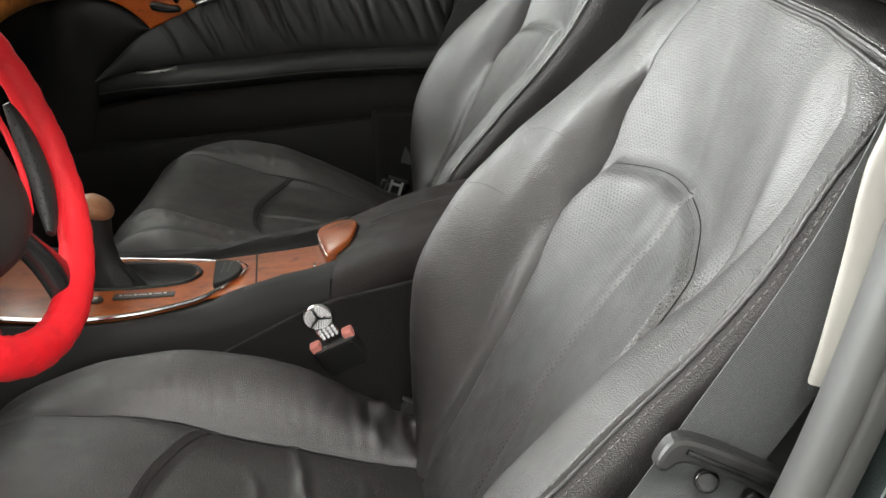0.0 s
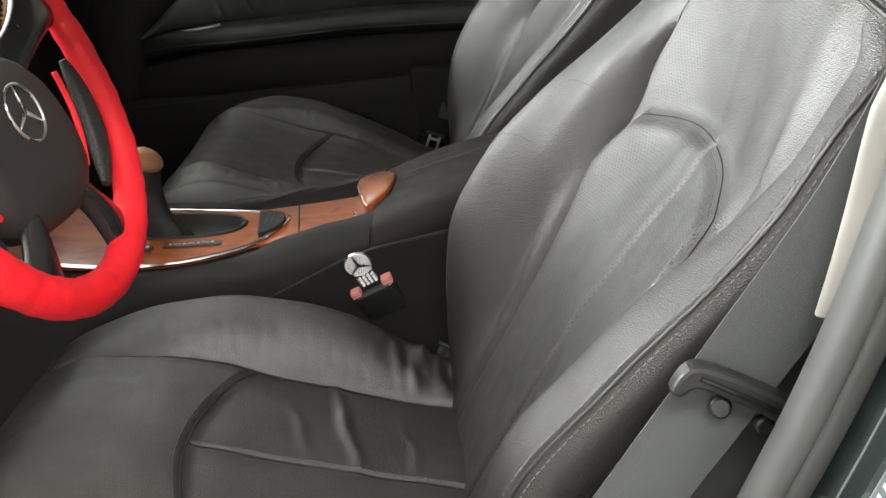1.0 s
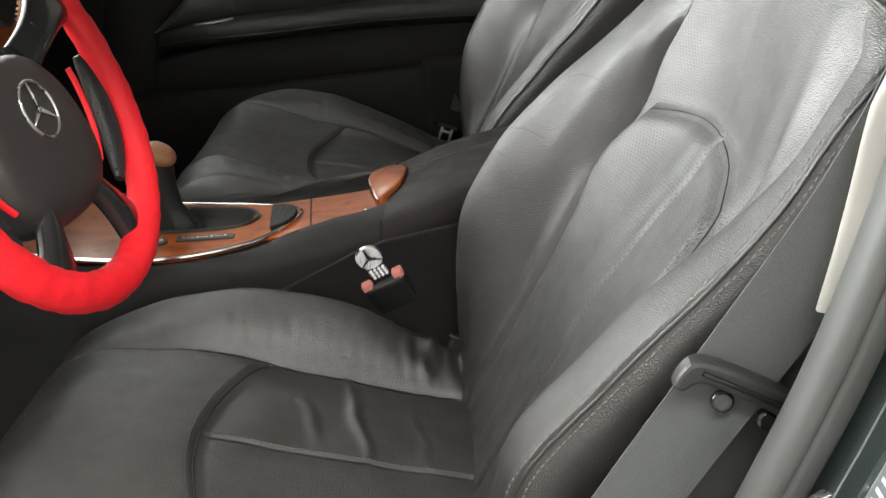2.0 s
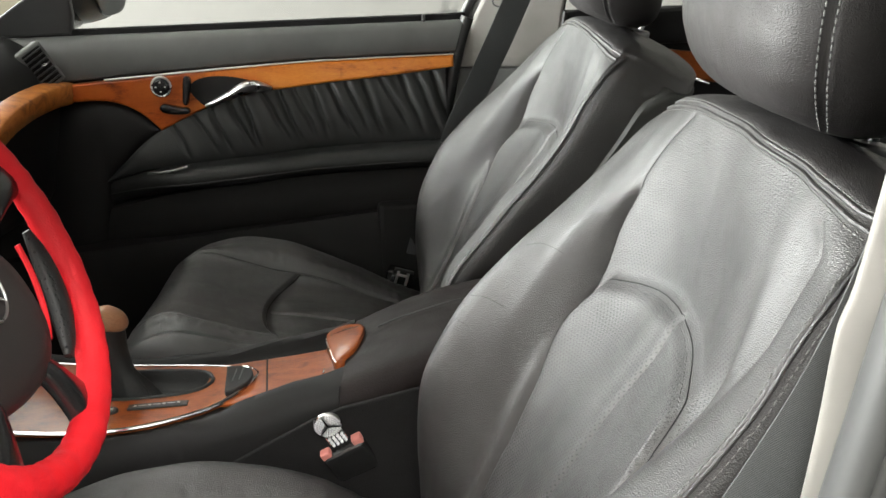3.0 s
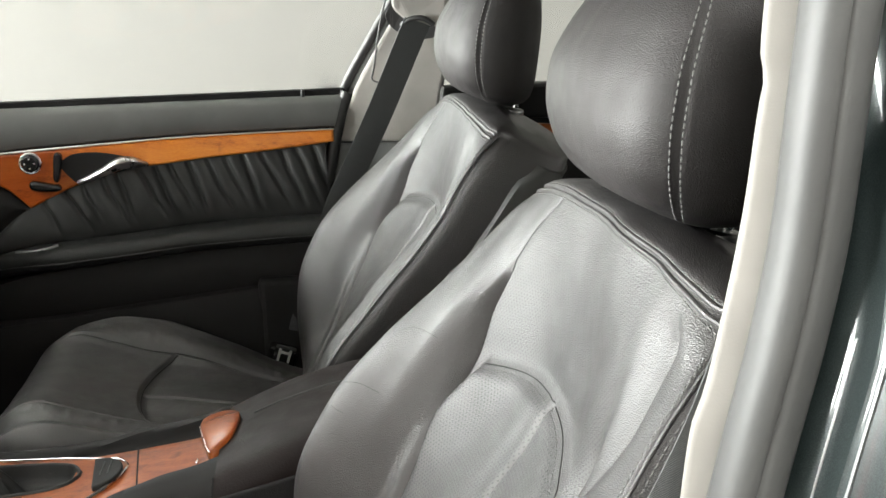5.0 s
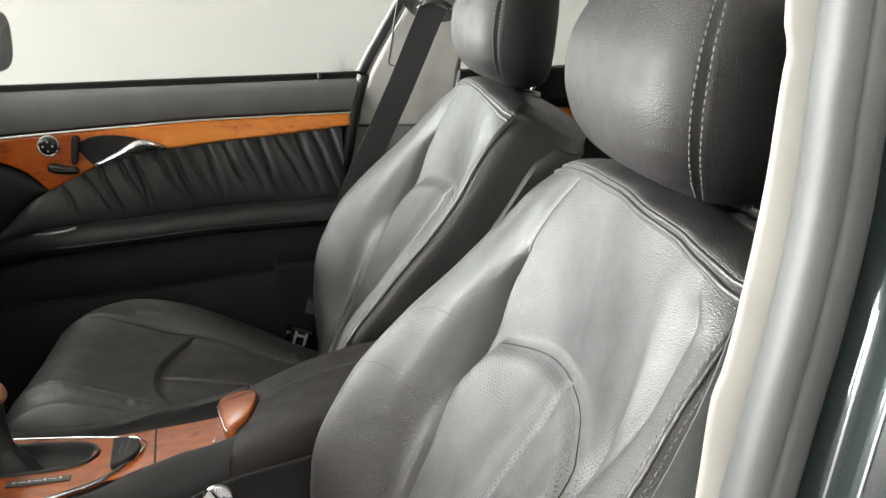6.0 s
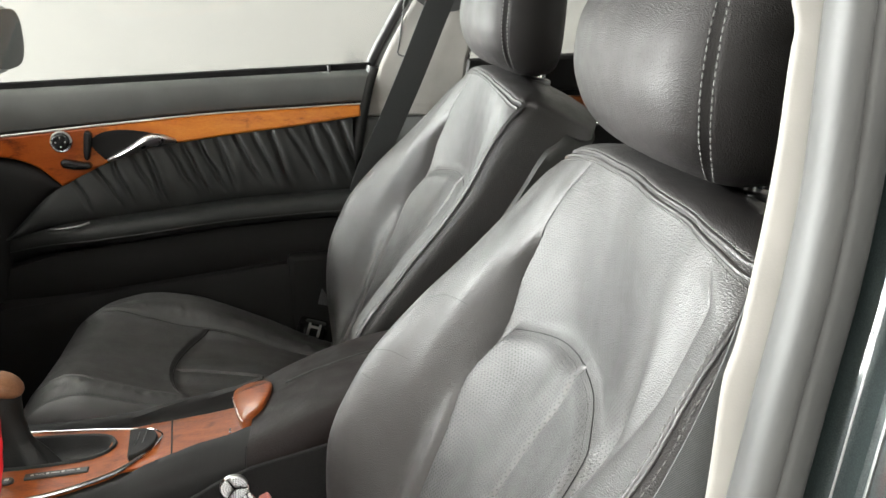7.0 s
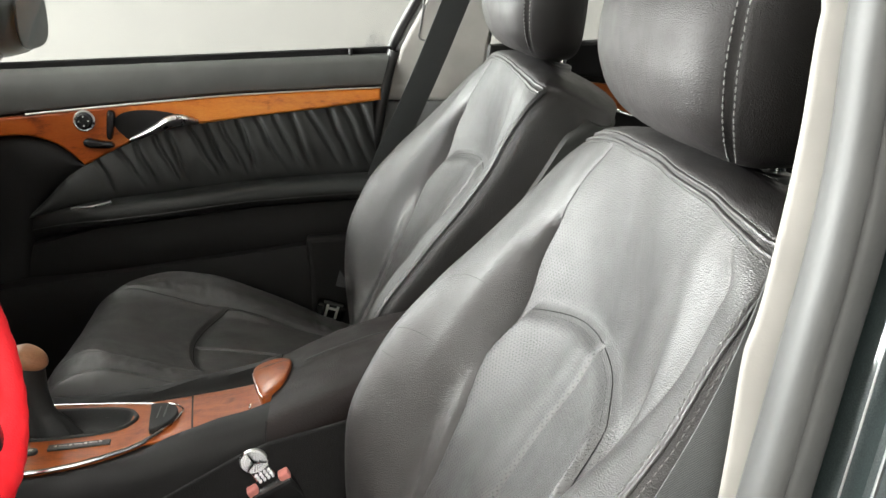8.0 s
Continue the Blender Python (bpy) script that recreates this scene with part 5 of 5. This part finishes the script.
# ---- steering wheel ----
WC, TILT, TURN, WR = Vector((-0.3205, -0.3096, 0.6628)), 0.379, -0.036, 0.172
wheel = thing("steering_wheel", "black steering wheel with a bright red leather rim cover", "steering wheel", WC)
w_out = Vector((math.cos(TILT) * math.cos(TURN), math.cos(TILT) * math.sin(TURN), math.sin(TILT)))
w_side = Vector((0, 0, 1)).cross(w_out).normalized()
wheel.matrix_world = Matrix.Translation(WC) @ Matrix((w_side, w_out.cross(w_side), w_out)).transposed().to_4x4()
# in the wheel's own frame: a across (to the passenger), b up, c towards the driver; the wheel is turned five degrees


def ring_pts(r, a0, a1, n, c=0.0):
    return [(r * math.cos(t), r * math.sin(t), c) for t in np.linspace(radians(a0), radians(a1), n)]


cover = np.linspace(-215, 35, 150)
rim_r = [0.0158 + 0.0020 * math.cos(radians(t + 145)) + 0.0007 * noise.noise(Vector((t * 0.11, 0, 0))) + 0.0004 * math.sin(t * 0.8) + 0.0014 * math.exp(-((abs(t + 90) - 124) / 1.6) ** 2) for t in cover]
part("rim_cover", tube(ring_pts(WR, -215, 35, 150), rim_r, RED, "rim_cover", 22), RED, wheel, "bright red leather rim cover")
part("bare_rim", tube(ring_pts(WR, 33, 147, 60), 0.0128, GLOSS, "bare_rim", 18), GLOSS, wheel, "worn glossy black upper rim")
pad = []
for k, c in ((0.90, -0.052), (1.0, -0.032), (1.0, -0.012), (0.965, -0.001), (0.88, 0.0045), (0.70, 0.0075), (0.40, 0.0090), (0.10, 0.0093)):
    pad.append([(-0.003 + 0.087 * k * math.copysign(abs(math.cos(t)) ** 0.78, math.cos(t)) * (1 - 0.10 * math.sin(t)), -0.033 + 0.075 * k * math.copysign(abs(math.sin(t)) ** 0.85, math.sin(t)), c) for t in np.linspace(0, 2 * np.pi, 60, endpoint=False)])
hub = part("airbag_pad", tidy(loft(pad, HUB, "airbag_pad"), 60), HUB, wheel, "dark grey padded wheel hub")
EMB = Vector((0.0, -0.0115, 0.0100))
part("badge_ring", tube([tuple(EMB + Vector((0.0255 * math.cos(t), 0.0255 * math.sin(t), 0))) for t in np.linspace(0, 2 * np.pi, 48, endpoint=False)], 0.0013, SATIN, "badge_ring", 8, 1, True), SATIN, hub, "silver ring emblem")
for k in (85, 205, 325):
    d = Vector((math.cos(radians(k)), math.sin(radians(k)), 0))
    part("badge_arm", cyl(EMB, EMB + d * 0.0250, 0.0021, 8, 0, 0.0005), SATIN, hub)
for i in range(3):
    part("pad_mark", box((0.020, -0.052 - 0.006 * i, 0.0078 - 0.0004 * i), (0.017, 0.0020, 0.0006), 0), BLACK, hub)
# four spokes that spread into the rim, with moulded ribs
for ang, w0, w1 in ((25, 0.020, 0.034), (-67, 0.016, 0.026), (-123, 0.016, 0.026), (145, 0.020, 0.034)):
    d = Vector((math.cos(radians(ang)), math.sin(radians(ang)), 0))
    s = Vector((-d.y, d.x, 0))
    rr = []
    for t in np.linspace(0, 1, 18):
        c = d * (0.062 + (WR - 0.068) * t) + Vector((0, 0, -0.016 + 0.010 * t + 0.006 * math.sin(math.pi * t)))
        w = w0 + (w1 - w0) * t ** 1.6 - 0.005 * math.sin(math.pi * t)
        rr.append([tuple(c + s * w * math.copysign(abs(math.cos(a)) ** 0.8, math.cos(a)) + Vector((0, 0, 0.011 * math.sin(a) + 0.0016 * math.cos(3 * a)))) for a in np.linspace(0, 2 * np.pi, 24, endpoint=False)])
    sp = part("spoke", tidy(loft(rr, GLOSS, "spoke")), GLOSS, wheel, "glossy black wheel spoke")
    part("stitching", stitches([tuple(d * 0.098 + s * w + Vector((0, 0, 0.0012))) for w in np.linspace(-0.016, 0.016, 14)], THREAD_DARK, "stitching", 0.0030, 0.0014, 0.0009), THREAD_DARK, sp)
for a0, a1 in ((-50, 3), (-193, -140)):
    part("thumb_grip", tube(ring_pts(WR - 0.030, a0, a1, 40, -0.006), 0.0150 * np.sin(np.linspace(0.12, math.pi - 0.12, 40)) ** 0.5, GRIP, "thumb_grip", 16, 0.62), GRIP, wheel, "dark punched leather thumb grip")
    part("red_edge", tube(ring_pts(WR - 0.058, a0 + 3, a1 - 2, 36, -0.006), 0.0030, RED, "red_edge", 8), RED, wheel, "thin red edge beside the grip")
part("column_shroud", box((0, -0.02, -0.13), (0.11, 0.10, 0.20), 0.03, 4), DARK, wheel)

# ---- dashboard and footwell ----
dash = thing("dashboard", "black dashboard with a strip of burl wood", "dashboard", (-0.8, 0, 0.6))
dr = []
for y in np.linspace(-0.70, 0.70, 30):
    k = 0.02 * math.cos(y * 3)
    p = spline([(-0.66, 0.46), (-0.60, 0.56), (-0.585, 0.66), (-0.61, 0.735), (-0.70, 0.775), (-0.95, 0.78), (-1.05, 0.74), (-1.05, 0.46)], 40, True)
    dr.append([(x - k, y, z) for x, z in p])
part("dash_body", local(dash, tidy(loft(dr, DARK, "dash_body"), 60)), DARK, dash)
band = spline([(-0.552, 0.700, 0.668), (-0.553, 0.640, 0.673), (-0.554, 0.580, 0.675), (-0.555, 0.514, 0.674), (-0.556, 0.446, 0.669), (-0.557, 0.390, 0.659), (-0.558, 0.345, 0.644), (-0.560, 0.300, 0.620), (-0.562, 0.23, 0.600)], 60)
rings = []
for p, d in zip(band, np.gradient(band, axis=0)):
    up = Vector((0.15, 0, 1.0)) - Vector(d).normalized() * Vector((0.15, 0, 1.0)).dot(Vector(d).normalized())
    up.normalize()
    out = Vector(d).cross(up).normalized()
    out = out if out.x > 0 else -out
    p = Vector(p)
    rings.append([tuple(p + up * h + out * o) for h, o in ((0.019, -0.03), (0.019, 0.0), (0.016, 0.004), (0.0, 0.006), (-0.016, 0.004), (-0.019, 0.0), (-0.019, -0.03))])
part("wood_strip", local(dash, tidy(loft(rings, WOOD_KNOT, "wood_strip"), 60)), WOOD_KNOT, dash, "curved burl wood strip")
rings = []
for z, x, w in ((0.44, -0.47, 0.115), (0.52, -0.485, 0.120), (0.60, -0.50, 0.125), (0.70, -0.515, 0.130), (0.76, -0.53, 0.130), (0.775, -0.56, 0.128)):
    rings.append([(x, y, z) for y in np.linspace(-w, w, 12)] + [(-0.66, y, z) for y in np.linspace(w, -w, 12)])
part("centre_stack", local(dash, tidy(loft(rings, GLOSS, "centre_stack"), 40)), GLOSS, dash, "glossy black centre stack")
part("stack_wood", local(dash, slab([tuple(p) for p in spline([(-0.10, 0.585), (0.10, 0.585), (0.118, 0.62), (0.118, 0.66), (0.10, 0.735), (-0.10, 0.735), (-0.118, 0.66), (-0.118, 0.62)], 60, True)], lambda a, b, c: (-0.507 - 0.15 * (b - 0.64) + c, a, b), 0.008, 0.003)), WOOD_RED, dash, "red-brown wood frame on the centre stack")
dial_at = Vector((-0.500, 0.066, 0.685))
dial = part("dial", local(dash, cyl(dial_at - Vector((0.03, 0, -0.004)), dial_at + Vector((0.016, 0, -0.002)), 0.031, 44, 0.004)), BLACK, dash, "round black dial with a toothed rim")
for i in range(28):
    a = 2 * math.pi * i / 28
    part("dial_tooth", local(dash, box(dial_at + Vector((0.006, 0.0315 * math.cos(a), 0.0315 * math.sin(a))), (0.018, 0.0035, 0.0035), 0.001)), BLACK, dial)
vm = Matrix.Translation((-0.578, 0.648, 0.722)) @ Matrix((Vector((0.62, 0.62, 0.48)).normalized(), Vector((-0.40, -0.28, 0.87)).normalized(), Vector((0.70, -0.71, 0.1)).normalized())).transposed().to_4x4()


def vent_piece(name, bm, mat, parent, label=""):
    bmesh.ops.transform(bm, matrix=vm, verts=bm.verts)
    return part(name, local(dash, bm), mat, parent, label)


vent = vent_piece("side_vent", box((0, 0, -0.012), (0.050, 0.078, 0.020), 0.004), GREY, dash, "charcoal air vent with slats")
# flat black plate behind the slats, for the shade inside the vent
vent_piece("vent_shade", box((0, 0, -0.001), (0.036, 0.064, 0.002), 0.0005), CARPET, vent)
for i in range(7):
    vent_piece("slat", box((0, -0.027 + 0.009 * i, 0.001), (0.036, 0.0026, 0.005), 0.0008), BLACK, vent)
vent_piece("vent_slider", box((0.004, 0.002, 0.006), (0.008, 0.004, 0.006), 0.001), SATIN, vent)
part("firewall", local(dash, box((-1.02, 0, 0.25), (0.05, 1.40, 0.50), 0.01)), CARPET, dash)
kick = thing("kick_panel", "black footwell side panel below the dashboard", "trim panel", (-0.8, 0.68, 0.2))
part("panel", local(kick, box((-0.82, 0.70, 0.28), (0.36, 0.05, 0.50), 0.015, 3)), DARK, kick)

# ---- driver side pillar, seal and body ----
SZ = [0.02, 0.20, 0.36, 0.46, 0.50, 0.55, 0.60, 0.65, 0.70, 0.75, 0.80, 0.85, 0.90, 1.00, 1.08]
SX = [0.026, 0.092, 0.149, 0.185, 0.1995, 0.2175, 0.2345, 0.2485, 0.2600, 0.2705, 0.2810, 0.2882, 0.2916, 0.300, 0.315]


def seal_x(z):
    return float(cub(SZ, SX, z))


dp = thing("pillar_2", "cream pillar trim edged by a grey-black rubber door seal", "pillar trim", (0.25, -0.70, 0.05), kind="structure")


def on_dp(name, data, mat, label="", parent=None):
    return part(name, local(dp, data), mat, parent or dp, label)


sr = []
for z in np.linspace(0.05, 1.08, 110):
    x = seal_x(z)
    pts = spline([(x - 0.0125, -0.688), (x - 0.0115, -0.697), (x - 0.007, -0.7035), (x - 0.001, -0.7050), (x + 0.0005, -0.7035), (x + 0.002, -0.7055), (x + 0.010, -0.705), (x + 0.0165, -0.700), (x + 0.0185, -0.690), (x + 0.012, -0.684), (x - 0.010, -0.682)], 36, True)
    sr.append([(a, b, z) for a, b in pts])
on_dp("rubber_seal", tidy(loft(sr, RUBBER, "rubber_seal"), 60), RUBBER, "grey-black rubber door seal")
cr = []
for z in np.linspace(0.635, 1.08, 70):
    xl = float(cub([0.635, 0.66, 0.70, 0.735, 0.746, 0.756, 0.80, 0.85, 0.90, 0.908, 0.92, 1.08], [0.2320, 0.2360, 0.2410, 0.2445, 0.2462, 0.2500, 0.2590, 0.2670, 0.2722, 0.2735, 0.2712, 0.290], z))
    xr = seal_x(z) + 0.012
    pts = [(xl + 0.034, -0.645), (xl + 0.015, -0.653), (xl + 0.0060, -0.6600), (xl + 0.0048, -0.6635), (xl + 0.0054, -0.6655), (xl + 0.0075, -0.6668), (0.5 * (xl + 0.0075 + max(xr, xl + 0.014)), -0.6745), (max(xr, xl + 0.014), -0.6818), (xr + 0.03, -0.678), (xr + 0.03, -0.640)]
    cr.append([(a, b, z) for a, b in pts])
on_dp("upper_trim", tidy(loft(cr, CREAM, "upper_trim"), 60), CREAM, "cream plastic pillar cover")
lr = []
for z in np.linspace(0.05, 0.634, 50):
    xl = seal_x(z) + 0.006
    lr.append([(a, b, z) for a, b in [(xl + 0.01, -0.650), (xl, -0.660), (xl, -0.676), (xl + 0.006, -0.684), (xl + 0.04, -0.684), (xl + 0.05, -0.650)]])
on_dp("lower_trim", tidy(loft(lr, DARK, "lower_trim"), 50), DARK)

bodyside = thing("car_body", "dark green metallic car body behind the open door", "car body", (0.6, -0.75, -0.1))


def jamb(z):
    x = seal_x(z) + 0.021
    f = 0.030 * float(smooth(0.95, 0.60, z))
    return [(x - 0.002, -0.690), (x + 0.000, -0.702), (x + 0.0035, -0.706), (x + 0.006, -0.712), (x + 0.006, -0.722), (x + 0.009, -0.726),
            (x + 0.010, -0.742), (x + 0.014, -0.750 - f * 0.3), (x + 0.024, -0.760 - f * 0.7), (x + 0.05, -0.768 - f), (x + 0.14, -0.775 - f), (x + 0.5, -0.780 - f), (x + 0.9, -0.76 - f), (x + 0.9, -0.70), (x + 0.06, -0.69)]


jr = []
for z in np.linspace(0.0, 1.08, 80):
    jr.append([(a, b + 0.20 * max(z - 0.80, 0), z) for a, b in jamb(z)])
part("body_side", local(bodyside, tidy(loft(jr, PAINT, "body_side"), 35)), PAINT, bodyside, "dark green metallic painted door jamb")
for dx, dy, r in ((0.0045, -0.7075, 0.0013), (0.0085, -0.7260, 0.0016)):
    part("bright_edge", local(bodyside, tube([(seal_x(z) + 0.021 + dx, dy + 0.20 * max(z - 0.80, 0), z) for z in np.linspace(0.02, 0.80, 60)], r * 0.7, DULL, "bright_edge", 6)), DULL, bodyside, "bright flange edge")
part("striker", local(bodyside, tube(spline([(0.232, -0.722, 0.560), (0.222, -0.730, 0.560), (0.214, -0.735, 0.552), (0.214, -0.735, 0.536), (0.222, -0.730, 0.528), (0.232, -0.722, 0.528)], 24), 0.0042, CHROME, "striker", 10)), CHROME, bodyside, "chrome door striker")
lab = part("warning_label", local(bodyside, slab([(-0.730, 0.53), (-0.755, 0.53), (-0.755, 0.605), (-0.730, 0.605)][::-1], lambda a, b, c: (seal_x(b) + 0.0275 - c, a, b), 0.0008, 0)), LABEL, bodyside, "blue-grey sticker with rows of unreadable print")
part("label_bar", local(bodyside, slab([(-0.732, 0.5975), (-0.742, 0.5975), (-0.742, 0.601), (-0.732, 0.601)][::-1], lambda a, b, c: (seal_x(b) + 0.0266 - c, a, b), 0.0006, 0)), YELLOW, lab)
for i in range(7):
    z = 0.584 - 0.006 * i
    part("label_bar", local(bodyside, slab([(-0.733, z), (-0.751 + 0.004 * (i % 3), z), (-0.751 + 0.004 * (i % 3), z + 0.0022), (-0.733, z + 0.0022)][::-1], lambda a, b, c: (seal_x(b) + 0.0266 - c, a, b), 0.0006, 0)), PRINT, lab)
nose = []
for x, zt, w in ((-2.35, 0.42, 0.62), (-2.30, 0.50, 0.74), (-2.0, 0.60, 0.84), (-1.5, 0.66, 0.87), (-1.10, 0.70, 0.88), (-1.06, 0.70, 0.88)):
    nose.append([(x, y, z) for y, z in spline([(-w, -0.10), (-w, 0.30), (-w + 0.03, zt - 0.10), (-w + 0.16, zt - 0.01), (0, zt + 0.02), (w - 0.16, zt - 0.01), (w - 0.03, zt - 0.10), (w, 0.30), (w, -0.10)], 40)])
part("front_wings", local(bodyside, tidy(loft(nose, PAINT, "front_wings"), 50)), PAINT, bodyside, "dark green bonnet and front wings")
tail = []
for x, zt, w in ((1.48, 0.72, 0.86), (1.7, 0.71, 0.85), (2.1, 0.68, 0.82), (2.28, 0.62, 0.74), (2.33, 0.50, 0.64)):
    tail.append([(x, y, z) for y, z in spline([(-w, -0.10), (-w, 0.30), (-w + 0.03, zt - 0.10), (-w + 0.14, zt - 0.01), (0, zt + 0.01), (w - 0.14, zt - 0.01), (w - 0.03, zt - 0.10), (w, 0.30), (w, -0.10)], 40)])
part("boot", local(bodyside, tidy(loft(tail, PAINT, "boot"), 50)), PAINT, bodyside, "dark green boot")
part("sill", local(bodyside, box((-0.35, -0.72, 0.0), (1.3, 0.12, 0.12), 0.03, 4)), PAINT, bodyside)
part("lower_side", local(bodyside, box((0.1, 0, -0.14), (2.6, 1.5, 0.16), 0.03, 3)), PAINT, bodyside)

# driver's belt with guide
belt2 = thing("seat_belt", "grey webbing seat belt with a black sliding guide", "seat belt", (0.2, -0.65, 0.5), "seat belts")
part("webbing", local(belt2, ribbon([(0.335, -0.640, 0.92), (0.295, -0.642, 0.775), (0.262, -0.642, 0.690), (0.206, -0.644, 0.592), (0.160, -0.646, 0.515), (0.10, -0.648, 0.41), (0.05, -0.645, 0.30)], [0.047, 0.047, 0.047, 0.046, 0.047], BELT, "webbing", 0.0014, 90, (0.0, -0.96, 0.25))), BELT, belt2)
gd = Vector((0.205, -0.6535, 0.5815))
ax = 0.84 * Vector((0.88, 0.03, -0.44)).normalized()
up = Vector((0.44, 0.0, 0.88)).normalized()
gp = [(-0.046, -0.001), (-0.042, 0.007), (-0.030, 0.0105), (0.0, 0.0115), (0.030, 0.0105), (0.044, 0.006), (0.049, -0.004), (0.046, -0.013), (0.038, -0.0135), (0.030, -0.005), (0.0, -0.003), (-0.030, -0.004), (-0.037, -0.012), (-0.045, -0.012)]
guide = part("belt_guide", local(belt2, slab([tuple(p) for p in spline(gp, 70, True)], lambda a, b, c: tuple(gd + ax * a + up * b + Vector((0, -1, 0)) * (c - 0.002)), 0.010, 0.003)), BLACK, belt2, "black plastic belt guide")
part("guide_rib", local(belt2, tube([tuple(gd + ax * t + up * 0.0035 + Vector((0, -0.0085, 0))) for t in np.linspace(-0.034, 0.036, 12)], 0.0016, GLOSS, "guide_rib", 8)), GLOSS, guide)
part("guide_stud", local(belt2, cyl((0.196, -0.647, 0.571), (0.196, -0.6535, 0.5725), 0.0066, 24, 0.002)), GLOSS, belt2, "round black belt stop")
part("guide_end", local(belt2, cyl((0.221, -0.648, 0.560), (0.221, -0.656, 0.561), 0.006, 16, 0.002)), GLOSS, belt2)

# roof and glass house
roof = thing("car_roof", "cream cloth car roof lining above the cabin", "roof", (0, 0, 1.1), kind="structure")
rf = []
for x in np.linspace(-0.48, 1.35, 26):
    zc = 1.150 - 0.07 * ((x - 0.35) / 0.9) ** 2
    top = [(x, y, zc - 0.06 * (abs(y) / 0.62) ** 3) for y in np.linspace(-0.62, 0.62, 24)]
    rf.append(top + [(x, y, z + 0.03) for x, y, z in top[::-1]])
skin = [[(x, y * 1.04, z + 0.035) for x, y, z in ring] for ring in rf]
part("roof_skin", local(roof, tidy(loft(skin, PAINT, "roof_skin"), 60)), PAINT, roof, "dark green painted roof")
part("headlining", local(roof, tidy(loft(rf, HEAD, "headlining"), 60)), HEAD, roof)
for s in (-1, 1):
    part("windscreen_post", local(roof, tube([(-0.48, s * 0.60, 1.02), (-0.70, s * 0.66, 0.90), (-1.05, s * 0.70, 0.74)], 0.03, CREAM, "windscreen_post", 10)), CREAM, roof)
    part("rear_post", local(roof, tube([(1.05, s * 0.66, 0.75), (1.30, s * 0.58, 1.08)], 0.06, CREAM, "rear_post", 10)), CREAM, roof)
part("parcel_shelf", local(roof, box((1.50, 0, 0.74), (0.45, 1.3, 0.04), 0.01)), BLACK, roof)

# ---- showroom round the car, unseen but for the north wall ----
room = thing("floor", "pale grey tiled showroom floor", "floor", (0, 0, -0.34), kind="structure")
part("slab", local(room, box((0, -1.0, -0.40), (11, 9, 0.10), 0)), TILE, room)
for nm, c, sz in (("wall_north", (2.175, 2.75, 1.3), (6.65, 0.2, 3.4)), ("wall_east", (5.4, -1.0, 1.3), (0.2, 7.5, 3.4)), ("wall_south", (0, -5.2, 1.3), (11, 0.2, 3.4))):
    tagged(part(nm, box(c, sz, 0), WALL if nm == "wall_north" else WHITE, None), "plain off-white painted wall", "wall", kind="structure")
tagged(part("ceiling", box((0, -1.0, 3.05), (11, 9, 0.10), 0), CEILING, None), "plain white showroom ceiling", "ceiling", kind="structure")
# unseen front walls, added with openings where the two daylight lamps stand
nf = thing("wall_north_front", "unseen wall added with openings round the daylight lamps", "wall", (-3.4, 2.75, 0), kind="structure")
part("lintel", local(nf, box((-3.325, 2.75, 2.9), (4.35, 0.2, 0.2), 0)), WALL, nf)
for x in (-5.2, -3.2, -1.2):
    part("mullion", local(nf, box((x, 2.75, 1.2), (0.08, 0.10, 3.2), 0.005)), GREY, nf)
shop = thing("wall_west", "unseen wall added with openings round the daylight lamps", "wall", (-5.3, 0, 0), kind="structure")
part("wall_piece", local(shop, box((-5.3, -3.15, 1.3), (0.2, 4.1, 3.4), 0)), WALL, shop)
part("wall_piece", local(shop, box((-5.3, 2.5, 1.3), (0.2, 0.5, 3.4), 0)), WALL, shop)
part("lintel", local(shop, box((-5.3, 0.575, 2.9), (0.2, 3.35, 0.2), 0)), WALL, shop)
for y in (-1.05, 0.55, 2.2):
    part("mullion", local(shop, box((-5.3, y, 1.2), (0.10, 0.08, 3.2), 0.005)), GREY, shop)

TUBE = Nodes("lamp_diffuser")
TUBE.bsdf.inputs["Emission Color"].default_value = (1.0, 0.97, 0.92, 1)
TUBE.bsdf.inputs["Emission Strength"].default_value = 8.0
# unseen ceiling lights, added to brighten the door side and the north wall
for x, y, w, e in ((-4.4, 0.6, 0.22, 9), (2.2, 0.6, 0.22, 9), (0.2, -2.4, 0.62, 42), (1.9, -2.4, 0.62, 42), (3.6, -2.4, 0.62, 42)):
    cl = thing("added_ceiling_light", "unseen ceiling light added as fill, with glowing diffuser", "ceiling light", (x, y, 2.95), "ceiling lights")
    part("housing", box((0, 0, 0.02), (1.5, w, 0.05), 0.006), LABEL, cl)
    part("diffuser", box((0, 0, -0.012), (1.44, w - 0.04, 0.02), 0.004), TUBE.mat, cl)
    lamp("added_ceiling_fill", "AREA", Matrix.Translation((x, y, 2.90)), e, (1.0, 0.99, 0.955), 1.4, w - 0.04)
